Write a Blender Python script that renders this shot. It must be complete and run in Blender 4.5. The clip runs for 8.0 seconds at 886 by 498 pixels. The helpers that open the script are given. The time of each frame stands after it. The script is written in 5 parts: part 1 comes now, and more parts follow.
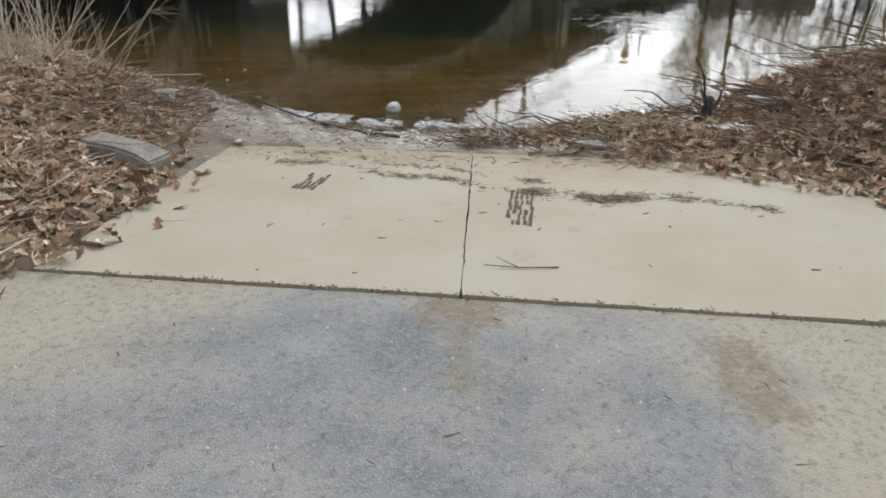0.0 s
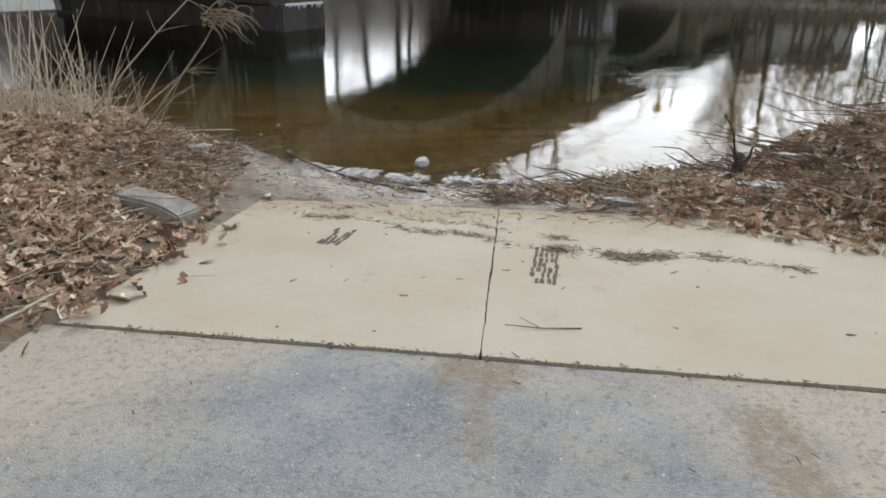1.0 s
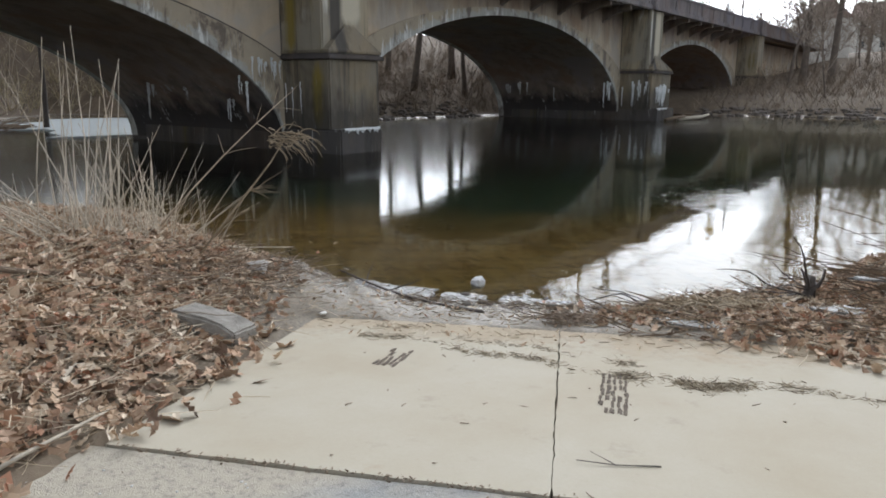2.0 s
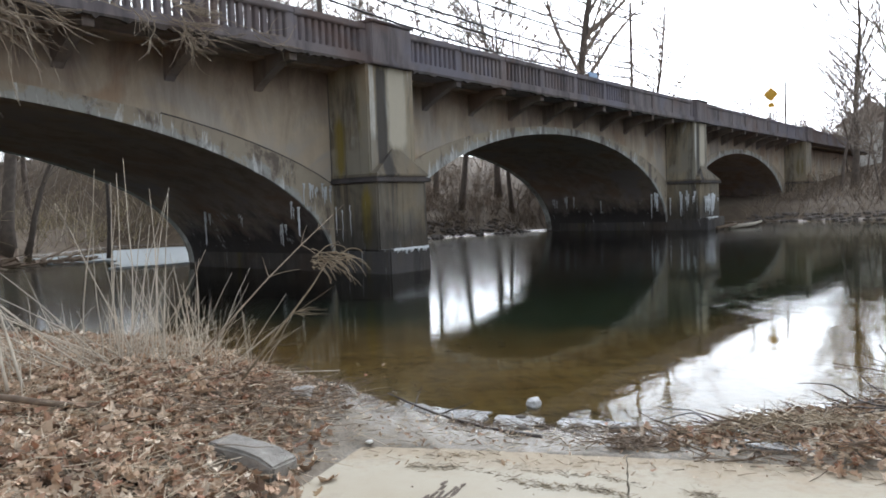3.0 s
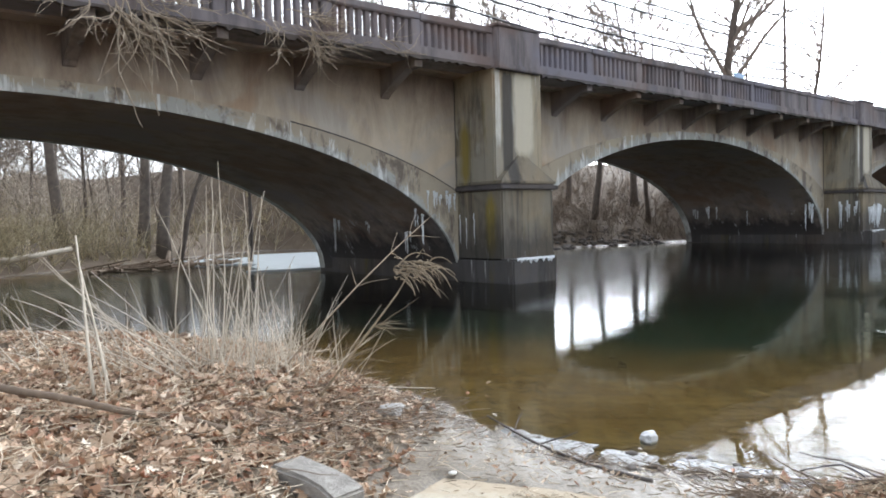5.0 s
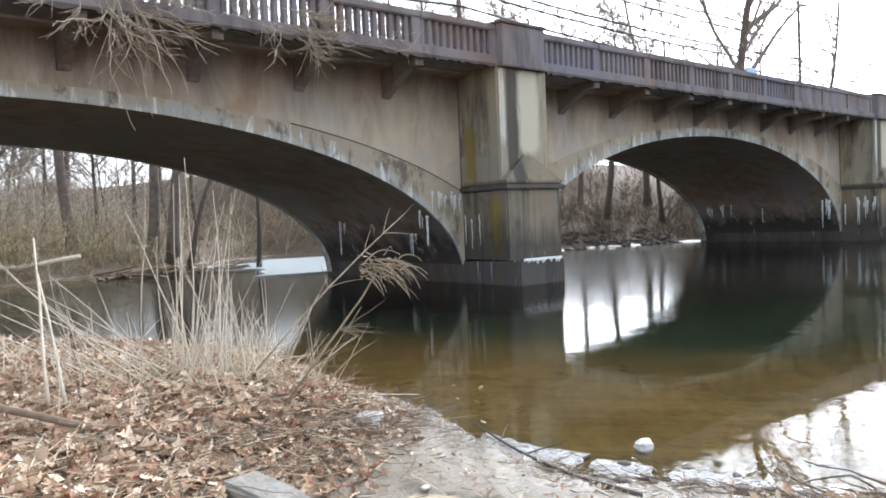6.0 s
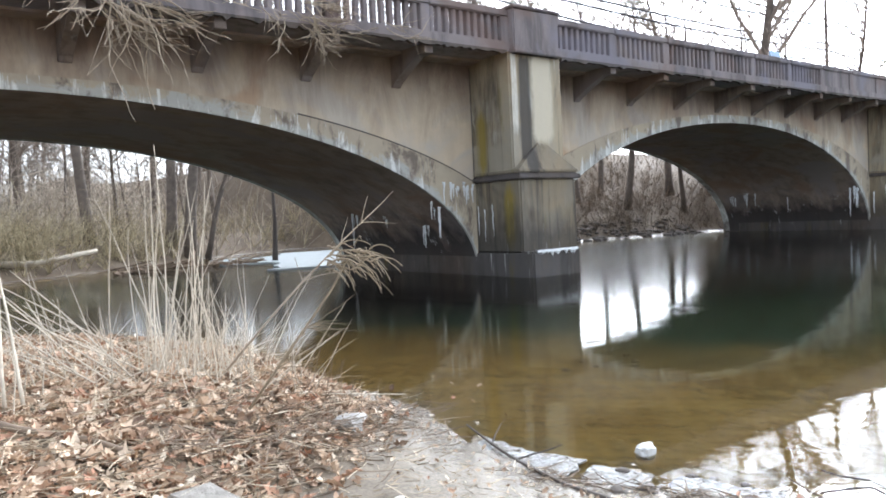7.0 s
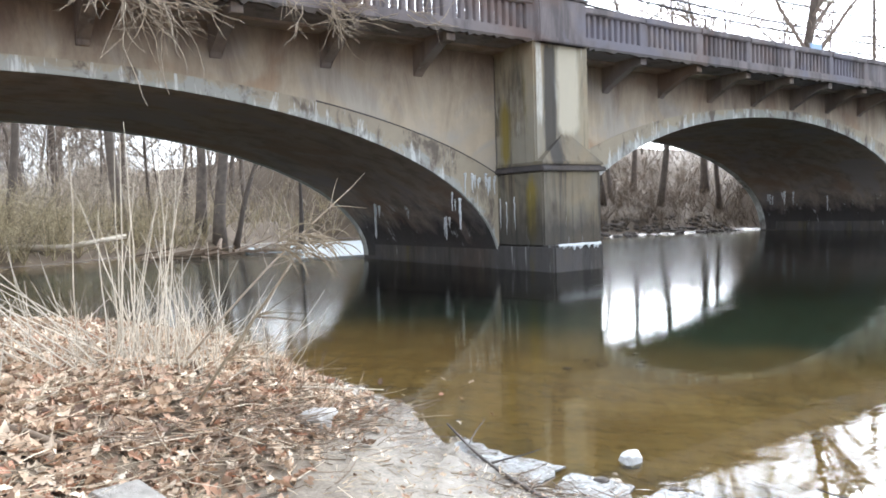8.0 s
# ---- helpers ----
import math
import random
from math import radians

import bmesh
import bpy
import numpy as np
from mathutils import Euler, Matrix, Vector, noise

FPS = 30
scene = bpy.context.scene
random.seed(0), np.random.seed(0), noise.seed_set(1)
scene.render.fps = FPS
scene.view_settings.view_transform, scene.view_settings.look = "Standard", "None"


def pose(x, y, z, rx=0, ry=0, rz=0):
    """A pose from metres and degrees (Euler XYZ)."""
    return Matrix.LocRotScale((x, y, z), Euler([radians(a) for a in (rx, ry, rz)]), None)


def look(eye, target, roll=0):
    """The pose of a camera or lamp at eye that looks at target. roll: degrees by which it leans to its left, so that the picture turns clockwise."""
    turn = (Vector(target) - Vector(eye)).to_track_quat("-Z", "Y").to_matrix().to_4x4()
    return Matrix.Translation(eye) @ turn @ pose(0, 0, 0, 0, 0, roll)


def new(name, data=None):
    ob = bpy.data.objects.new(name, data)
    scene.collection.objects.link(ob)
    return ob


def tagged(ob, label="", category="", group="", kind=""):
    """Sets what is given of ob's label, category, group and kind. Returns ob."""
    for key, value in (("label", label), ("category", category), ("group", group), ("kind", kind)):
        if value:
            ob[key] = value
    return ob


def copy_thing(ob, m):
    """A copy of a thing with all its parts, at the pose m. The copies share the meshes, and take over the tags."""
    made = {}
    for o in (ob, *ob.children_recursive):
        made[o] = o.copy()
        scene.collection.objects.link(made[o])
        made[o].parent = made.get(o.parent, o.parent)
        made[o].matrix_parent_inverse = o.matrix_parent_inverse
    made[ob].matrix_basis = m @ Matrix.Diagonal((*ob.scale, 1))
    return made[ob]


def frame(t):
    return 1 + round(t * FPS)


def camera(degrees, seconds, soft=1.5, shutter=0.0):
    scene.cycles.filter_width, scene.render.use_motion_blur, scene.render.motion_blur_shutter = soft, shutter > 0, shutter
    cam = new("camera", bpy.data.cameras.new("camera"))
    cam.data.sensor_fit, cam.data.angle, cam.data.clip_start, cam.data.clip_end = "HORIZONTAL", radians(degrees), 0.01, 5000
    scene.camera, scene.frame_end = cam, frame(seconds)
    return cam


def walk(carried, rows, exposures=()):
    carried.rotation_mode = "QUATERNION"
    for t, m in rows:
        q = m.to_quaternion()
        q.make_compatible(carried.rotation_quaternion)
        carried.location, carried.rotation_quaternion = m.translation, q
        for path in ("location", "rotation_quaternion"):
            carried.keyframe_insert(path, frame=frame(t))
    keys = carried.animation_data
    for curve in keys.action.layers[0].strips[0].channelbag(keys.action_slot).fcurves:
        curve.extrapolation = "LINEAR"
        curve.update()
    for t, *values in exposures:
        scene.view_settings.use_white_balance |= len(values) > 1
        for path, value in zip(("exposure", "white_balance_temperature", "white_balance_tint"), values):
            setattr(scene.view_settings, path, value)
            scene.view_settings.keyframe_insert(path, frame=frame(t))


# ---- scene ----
cam = camera(62.9, 8.0, soft=1.8)
PATH = [
    (0, (4.154, -0.423, 2.178), (5.736, 0.433, 1.302), 1.1),
    (0.5, (4.165, -0.42, 2.205), (5.745, 0.472, 1.364), 0.7),
    (1, (4.218, -0.448, 2.207), (5.804, 0.513, 1.457), 0.6),
    (2.3, (4.334, -0.236, 2.168), (5.93, 0.93, 1.863), -1.0),
    (2.5, (4.366, -0.204, 2.164), (5.96, 0.985, 1.948), -2.2),
    (3, (4.548, -0.139, 2.133), (6.095, 1.123, 2.014), -2.1),
    (3.5, (4.743, -0.181, 2.137), (6.157, 1.231, 2.043), -1.6),
    (4, (4.879, -0.19, 2.121), (6.219, 1.293, 2.033), -1.4),
    (4.5, (5.032, -0.061, 2.114), (6.338, 1.451, 2.022), -1.4),
    (6, (5.757, 0.157, 2.019), (7.015, 1.711, 1.947), -2.4),
    (6.5, (6.001, 0.218, 1.979), (7.222, 1.798, 1.864), -2.7),
    (7, (6.282, 0.313, 1.968), (7.49, 1.905, 1.878), -2.9),
    (7.5, (6.57, 0.336, 1.947), (7.753, 1.947, 1.869), -3.2),
    (8, (6.867, 0.344, 1.894), (7.997, 1.991, 1.789), -1.8),
]
EXPOSURES = [(0.0, 0.72, 6250, 9), (1.2, 0.8, 6200, 9), (2.5, 0.95, 5950, 9), (3.5, 1.2, 5900, 9), (4.5, 1.5, 5900, 9), (6.0, 1.9, 5850, 9), (7.0, 2.09, 5800, 9), (8.0, 2.25, 5800, 9)]
walk(cam, [(t, look(e, g, r)) for t, e, g, r in PATH], EXPOSURES)

# ---- world and sun ----
world = bpy.data.worlds.new("overcast_sky")
scene.world = world
world.use_nodes = True
wn = world.node_tree
sky = wn.nodes.new("ShaderNodeTexSky")
sky.sky_type = "NISHITA"
sky.sun_disc = False
sky.sun_elevation, sky.sun_rotation = radians(30), radians(70)
sky.dust_density, sky.air_density = 4.0, 1.0
soften = wn.nodes.new("ShaderNodeHueSaturation")
soften.inputs["Saturation"].default_value = 0.14
wn.links.new(sky.outputs[0], soften.inputs["Color"])
even = wn.nodes.new("ShaderNodeVectorMath")
even.operation = "MINIMUM"
even.inputs[1].default_value = (16.0, 16.0, 16.1)
wn.links.new(soften.outputs[0], even.inputs[0])
wn.links.new(even.outputs[0], wn.nodes["Background"].inputs[0])
wn.nodes["Background"].inputs[1].default_value = 0.15
sun_data = bpy.data.lights.new("sun", "SUN")
sun_data.energy, sun_data.angle, sun_data.color = 0.8, radians(25), (1.0, 0.97, 0.93)
sun = new("sun", sun_data)
sun.matrix_world = look((0, 0, 30), (-30, -12, 10))


# ---- material helpers ----
def material(name):
    m = bpy.data.materials.new(name)
    m.use_nodes = True
    return m, m.node_tree, m.node_tree.nodes["Principled BSDF"]


def put(nt, socket, value):
    if isinstance(value, bpy.types.NodeSocket):
        nt.links.new(value, socket)
    elif isinstance(value, (tuple, list)) and len(value) == 3 and socket.type == "RGBA":
        socket.default_value = (*value, 1)
    else:
        socket.default_value = value


def place_of(nt):
    return nt.nodes.new("ShaderNodeNewGeometry").outputs["Position"]


def object_place(nt):
    return nt.nodes.new("ShaderNodeTexCoord").outputs["Object"]


def stretched(nt, vec, scale, turn=0.0):
    n = nt.nodes.new("ShaderNodeMapping")
    put(nt, n.inputs["Vector"], vec)
    n.inputs["Scale"].default_value = scale
    n.inputs["Rotation"].default_value = (0, 0, turn)
    return n.outputs[0]


def grain(nt, vec, scale, detail=4.0, rough=0.55, warp=0.0):
    n = nt.nodes.new("ShaderNodeTexNoise")
    put(nt, n.inputs["Vector"], vec)
    n.inputs["Scale"].default_value, n.inputs["Detail"].default_value = scale, detail
    n.inputs["Roughness"].default_value, n.inputs["Distortion"].default_value = rough, warp
    return n.outputs["Fac"]


def ramp(nt, fac, *stops):
    n = nt.nodes.new("ShaderNodeValToRGB")
    put(nt, n.inputs[0], fac)
    e = n.color_ramp.elements
    while len(e) < len(stops):
        e.new(0.5)
    for k, (at, c) in zip(e, stops):
        k.position = at
        k.color = (c, c, c, 1) if isinstance(c, (int, float)) else (*c, 1)
    return n.outputs[0]


def mix(nt, fac, a, b, blend="MIX"):
    n = nt.nodes.new("ShaderNodeMix")
    n.data_type, n.blend_type = "RGBA", blend
    put(nt, n.inputs[0], fac)
    put(nt, n.inputs[6], a)
    put(nt, n.inputs[7], b)
    return n.outputs[2]


def calc(nt, op, a, b=0.0):
    n = nt.nodes.new("ShaderNodeMath")
    n.operation = op
    put(nt, n.inputs[0], a)
    put(nt, n.inputs[1], b)
    return n.outputs[0]


def near(nt, value, centre, half, soft):
    """1 where value lies within half of centre, falling to 0 over soft."""
    d = calc(nt, "ABSOLUTE", calc(nt, "SUBTRACT", value, centre))
    n = nt.nodes.new("ShaderNodeMapRange")
    put(nt, n.inputs[0], d)
    n.inputs[1].default_value, n.inputs[2].default_value = half, half + soft
    n.inputs[3].default_value, n.inputs[4].default_value = 1.0, 0.0
    return n.outputs[0]


def axes(nt, vec):
    n = nt.nodes.new("ShaderNodeSeparateXYZ")
    put(nt, n.inputs[0], vec)
    return n.outputs


def bump(nt, b, height, strength, distance):
    n = nt.nodes.new("ShaderNodeBump")
    put(nt, n.inputs["Height"], height)
    n.inputs["Strength"].default_value, n.inputs["Distance"].default_value = strength, distance
    nt.links.new(n.outputs[0], b.inputs["Normal"])


def island(nt):
    return nt.nodes.new("ShaderNodeNewGeometry").outputs["Random Per Island"]


def each(nt):
    return nt.nodes.new("ShaderNodeObjectInfo").outputs["Random"]


# ---- materials ----
def old_concrete(name, base, dark, white=0.35, streak=0.6, moss=False, foot_dark=0.0, drip_shade=0.0):
    m, nt, b = material(name)
    p = place_of(nt)
    col = mix(nt, ramp(nt, grain(nt, p, 0.55, 5, 0.6), (0.35, 0.0), (0.68, 1.0)), base, tuple(c * 0.78 for c in base))
    col = mix(nt, calc(nt, "MULTIPLY", grain(nt, p, 9, 6, 0.7), 0.5), col, tuple(c * 1.25 for c in base))
    runs = grain(nt, stretched(nt, p, (1.1, 1.1, 0.16)), 1.3, 7, 0.66, 0.3)
    col = mix(nt, calc(nt, "MULTIPLY", ramp(nt, runs, (0.46, 0.0), (0.62, 1.0)), streak), col, dark)
    pale = grain(nt, stretched(nt, p, (0.9, 0.9, 0.5) if white > 0.8 else (2.6, 2.6, 0.3)), 1.5 if white > 0.8 else 1.1, 7, 0.75, 0.4)
    col = mix(nt, calc(nt, "MULTIPLY", ramp(nt, pale, (0.60 - 0.08 * (white > 0.8), 0.0), (0.68 - 0.08 * (white > 0.8), 1.0)), white), col, (0.62, 0.62, 0.58))
    tint = grain(nt, p, 0.33, 4, 0.6, 0.6)
    col = mix(nt, ramp(nt, tint, (0.38, 0.9), (0.48, 0.0)), col, tuple(c * k for c, k in zip(base, (0.86, 0.93, 1.08))))
    col = mix(nt, ramp(nt, tint, (0.53, 0.0), (0.63, 0.8)), col, tuple(c * k for c, k in zip(base, (0.82, 0.68, 0.60))))
    # dark wall top: brown drip stains plus shade below the deck, painted in
    if drip_shade:
        reach = calc(nt, "ADD", axes(nt, p)[2], calc(nt, "MULTIPLY", grain(nt, stretched(nt, p, (0.55, 0.55, 0.14)), 1.5, 7, 0.72, 0.6), 4.6))
        col = mix(nt, ramp(nt, calc(nt, "MULTIPLY", reach, 0.1), (0.69, 0.0), (0.90, drip_shade)), col, dark)
    if moss:
        green = grain(nt, stretched(nt, p, (1.2, 1.2, 0.2)), 1.0, 5, 0.6)
        col = mix(nt, calc(nt, "MULTIPLY", ramp(nt, green, (0.6, 0.0), (0.7, 1.0)), 0.7), col, (0.16, 0.13, 0.03))
    if moss:
        fine = grain(nt, stretched(nt, p, (1.7, 1.7, 0.16)), 0.9, 7, 0.7, 0.7)
        col = mix(nt, ramp(nt, fine, (0.52, 0.0), (0.64, 0.7)), col, tuple(c * 0.7 for c in dark))
        col = mix(nt, ramp(nt, fine, (0.30, 0.45), (0.40, 0.0)), col, (0.42, 0.365, 0.26))
        ax = axes(nt, p)
        edge = calc(nt, "MULTIPLY", grain(nt, stretched(nt, p, (3, 3, 0.45)), 2.2, 8, 0.8, 0.5), 1.5)
        for k in (0.0, 29.1):
            front = calc(nt, "MULTIPLY", near(nt, ax[0], 22.75 + k, 0.25, 0.45), near(nt, ax[2], 5.5, 1.1, 0.6))
            front = calc(nt, "MULTIPLY", front, near(nt, ax[1], 16.5, 0.08, 0.02))
            col = mix(nt, ramp(nt, calc(nt, "MULTIPLY", front, calc(nt, "ADD", edge, 0.2)), (0.35, 0.0), (0.75, 0.9)), col, (0.56, 0.51, 0.40))
            run = calc(nt, "MULTIPLY", near(nt, ax[0], 21.58 + k, 0.08, 0.12), near(nt, ax[2], 5.7, 1.0, 0.9))
            col = mix(nt, ramp(nt, calc(nt, "MULTIPLY", run, calc(nt, "ADD", edge, -0.05)), (0.4, 0.0), (0.8, 0.9)), col, (0.66, 0.65, 0.60))
            wet = calc(nt, "MULTIPLY", near(nt, ax[0], 22.0 + k, 0.14, 0.2), near(nt, ax[2], 4.9, 1.6, 0.6))
            col = mix(nt, ramp(nt, calc(nt, "MULTIPLY", wet, calc(nt, "ADD", edge, 0.15)), (0.3, 0.0), (0.7, 0.9)), col, (0.06, 0.055, 0.05))
        for yc, zc, zh in ((16.75, 1.85, 0.9), (17.9, 4.2, 0.9)):
            side = calc(nt, "MULTIPLY", near(nt, ax[1], yc, 0.05, 0.4), near(nt, ax[2], zc, zh * 0.7, 0.8))
            side = calc(nt, "MULTIPLY", side, near(nt, ax[0], 21.4, 0.1, 0.05))
            col = mix(nt, ramp(nt, calc(nt, "MULTIPLY", side, calc(nt, "ADD", edge, 0.1)), (0.3, 0.0), (0.75, 0.9)), col, (0.24, 0.185, 0.035))
    # darker towards the foot, ending in an uneven upper edge
    if foot_dark:
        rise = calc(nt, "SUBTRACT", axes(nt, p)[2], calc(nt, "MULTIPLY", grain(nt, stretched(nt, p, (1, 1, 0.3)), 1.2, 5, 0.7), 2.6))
        col = mix(nt, ramp(nt, calc(nt, "MULTIPLY", calc(nt, "ADD", rise, 1.0), 0.5), (0.45, foot_dark), (0.98, 0.0)), col, (0.02, 0.019, 0.02))
        drip = grain(nt, stretched(nt, p, (2.2, 2.2, 0.16)), 1.3, 5, 0.7)
        col = mix(nt, calc(nt, "MULTIPLY", ramp(nt, drip, (0.62, 0.0), (0.66, 0.5)), near(nt, axes(nt, p)[2], 1.3, 0.7, 0.7)), col, (0.62, 0.62, 0.60))
    put(nt, b.inputs["Base Color"], col)
    b.inputs["Roughness"].default_value = 0.9
    bump(nt, b, calc(nt, "ADD", grain(nt, p, 30, 6, 0.7), calc(nt, "MULTIPLY", grain(nt, p, 3, 4), 2.0)), 0.5, 0.02)
    return m


WALL = old_concrete("weathered_wall", (0.51, 0.425, 0.315), (0.135, 0.092, 0.075), 0.12, 0.14, drip_shade=0.85)


def ring_concrete():
    """Tan arch face: grey-blue lime along its lower edge, with white runs and dark soot."""
    m, nt, b = material("limy_ring")
    p = place_of(nt)
    x, _, z = axes(nt, p)
    local = calc(nt, "SUBTRACT", calc(nt, "FLOORED_MODULO", calc(nt, "ADD", x, 6.4), 29.1), 14.55)
    r = calc(nt, "DIVIDE", local, 13.25)
    rise = calc(nt, "SQRT", calc(nt, "MAXIMUM", calc(nt, "SUBTRACT", 1.0, calc(nt, "MULTIPLY", r, r)), 0.0))
    crown = calc(nt, "ADD", 5.0, calc(nt, "MULTIPLY", calc(nt, "GREATER_THAN", x, 23.0), 0.42))
    d = calc(nt, "SUBTRACT", z, calc(nt, "ADD", 0.12, calc(nt, "MULTIPLY", rise, crown)))
    base = (0.41, 0.345, 0.25)
    col = mix(nt, ramp(nt, grain(nt, p, 0.7, 5, 0.6), (0.35, 0.0), (0.65, 1.0)), base, (0.32, 0.275, 0.215))
    col = mix(nt, calc(nt, "MULTIPLY", grain(nt, p, 11, 6, 0.7), 0.5), col, (0.46, 0.40, 0.30))
    blotch = calc(nt, "ADD", calc(nt, "MULTIPLY", grain(nt, p, 1.1, 7, 0.75, 0.5), 1.3), calc(nt, "MULTIPLY", d, -0.75))
    col = mix(nt, ramp(nt, blotch, (0.42, 0.0), (0.56, 0.8)), col, (0.40, 0.41, 0.395))
    runs = grain(nt, stretched(nt, p, (3.2, 3.2, 0.35)), 1.0, 6, 0.7, 0.3)
    runs = calc(nt, "ADD", runs, calc(nt, "MULTIPLY", d, -0.12))
    col = mix(nt, ramp(nt, runs, (0.53, 0.0), (0.59, 0.85)), col, (0.70, 0.71, 0.69))
    dark = grain(nt, stretched(nt, p, (1.4, 1.4, 0.7)), 0.9, 6, 0.75, 0.4)
    col = mix(nt, ramp(nt, dark, (0.52, 0.0), (0.62, 0.85)), col, (0.13, 0.105, 0.09))
    put(nt, b.inputs["Base Color"], col)
    b.inputs["Roughness"].default_value = 0.9
    bump(nt, b, calc(nt, "ADD", grain(nt, p, 30, 6, 0.7), calc(nt, "MULTIPLY", grain(nt, p, 3, 4), 2.0)), 0.5, 0.02)
    return m


RING = ring_concrete()
CRACK = old_concrete("open_joint", (0.07, 0.058, 0.05), (0.03, 0.028, 0.026), 0.0, 0.5)
SOFFIT = old_concrete("dark_soffit", (0.33, 0.262, 0.215), (0.07, 0.06, 0.055), 0.08, 0.4, foot_dark=0.9)
PIER = old_concrete("mossy_pier", (0.35, 0.295, 0.205), (0.075, 0.065, 0.055), 0.55, 0.8, moss=True, foot_dark=0.6)
BASE = old_concrete("wet_base", (0.135, 0.115, 0.095), (0.06, 0.052, 0.045), 0.4, 0.7, moss=True, foot_dark=0.42)
FOOT = old_concrete("stained_pier_foot", (0.235, 0.19, 0.125), (0.05, 0.045, 0.04), 0.4, 0.85, moss=True, foot_dark=0.7)
CAP = old_concrete("black_stained_cap", (0.11, 0.09, 0.078), (0.03, 0.028, 0.026), 0.3, 0.9)
RAIL = old_concrete("grey_parapet", (0.23, 0.20, 0.20), (0.085, 0.075, 0.078), 0.2, 0.7)
BRACKET = old_concrete("stained_bracket", (0.22, 0.175, 0.145), (0.07, 0.055, 0.05), 0.25, 0.7)


def simple(name, colour, rough=0.85, scale=6.0, spread=0.35, relief=0.3, size=0.01, metal=0.0, fine=True, local=True, vary=0.0):
    """A plain surface with stains and grain at two scales."""
    m, nt, b = material(name)
    p = object_place(nt) if local else place_of(nt)
    col = mix(nt, ramp(nt, grain(nt, p, scale, 5, 0.6), (0.3, 0.0), (0.7, 1.0)), tuple(c * (1 - spread) for c in colour), tuple(min(1, c * (1 + spread)) for c in colour))
    if fine:
        col = mix(nt, calc(nt, "MULTIPLY", grain(nt, p, scale * 9, 4, 0.7), 0.6), col, tuple(c * 0.6 for c in colour))
    if vary:
        col = mix(nt, calc(nt, "MULTIPLY", each(nt), vary), col, tuple(c * 0.45 for c in colour))
    put(nt, b.inputs["Base Color"], col)
    b.inputs["Roughness"].default_value, b.inputs["Metallic"].default_value = rough, metal
    bump(nt, b, grain(nt, p, scale * 5, 5, 0.7), relief, size)
    return m


BARK = simple("grey_brown_bark", (0.18, 0.147, 0.122), 0.95, 2.5, 0.4, 0.8, 0.03, vary=0.5)
TWIGS = simple("bare_twigs", (0.37, 0.31, 0.255), 0.95, 3.0, 0.3, 0.2, 0.01, vary=0.5)
STRAW = simple("dry_straw", (0.68, 0.60, 0.48), 0.8, 8.0, 0.3, 0.2, 0.004, vary=0.5)
DEADWOOD = simple("dead_wood", (0.25, 0.185, 0.13), 0.9, 9.0, 0.4, 0.6, 0.006, vary=0.5)
DARKWOOD = simple("wet_wood", (0.07, 0.055, 0.045), 0.6, 9.0, 0.4, 0.6, 0.006)
VINE = simple("dry_vine", (0.42, 0.345, 0.26), 0.9, 8.0, 0.35, 0.3, 0.004)
WEED = simple("dead_weed", (0.34, 0.275, 0.19), 0.9, 8.0, 0.5, 0.3, 0.004, vary=0.8)
STONE = simple("grey_stone", (0.34, 0.315, 0.28), 0.9, 7.0, 0.4, 1.0, 0.02)
FLATSTONE = simple("flat_stone", (0.40, 0.385, 0.36), 0.95, 9.0, 0.4, 1.0, 0.015)
PALESTONE = simple("pale_stone", (0.62, 0.62, 0.61), 0.8, 7.0, 0.25, 0.6, 0.01)
DARKSTONE = simple("bank_stone", (0.16, 0.135, 0.115), 0.9, 3.0, 0.4, 0.7, 0.03, vary=0.6)
ICE = simple("pale_ice", (0.38, 0.425, 0.43), 0.5, 2.0, 0.15, 0.3, 0.01, local=False)
SLUSH = simple("grey_ice", (0.34, 0.34, 0.335), 0.2, 5.0, 0.3, 0.4, 0.008, local=False)
STEEL = simple("dull_steel", (0.30, 0.30, 0.31), 0.5, 5.0, 0.2, 0.1, 0.003, metal=0.6)
YELLOW = simple("sign_yellow", (0.75, 0.42, 0.03), 0.5, 4.0, 0.1, 0.05, 0.002)
BLUE = simple("sign_blue", (0.38, 0.55, 0.78), 0.5, 4.0, 0.1, 0.05, 0.002)
CABLE = simple("black_cable", (0.05, 0.05, 0.055), 0.6, 3.0, 0.2, 0.05, 0.002)
POLEWOOD = simple("pole_wood", (0.17, 0.14, 0.12), 0.9, 2.0, 0.3, 0.4, 0.01)
SIDING = simple("pale_siding", (0.78, 0.76, 0.71), 0.8, 0.6, 0.1, 0.1, 0.01)
SHINGLE = simple("roof_shingle", (0.36, 0.27, 0.23), 0.9, 2.0, 0.3, 0.3, 0.02)
GLASS = simple("window_dark", (0.06, 0.07, 0.08), 0.15, 1.0, 0.2, 0.02, 0.001)
MUD = simple("dried_mud", (0.13, 0.10, 0.075), 0.95, 12.0, 0.4, 0.8, 0.006)
SHELL = simple("pale_shell", (0.80, 0.78, 0.72), 0.6, 20.0, 0.15, 0.2, 0.002)


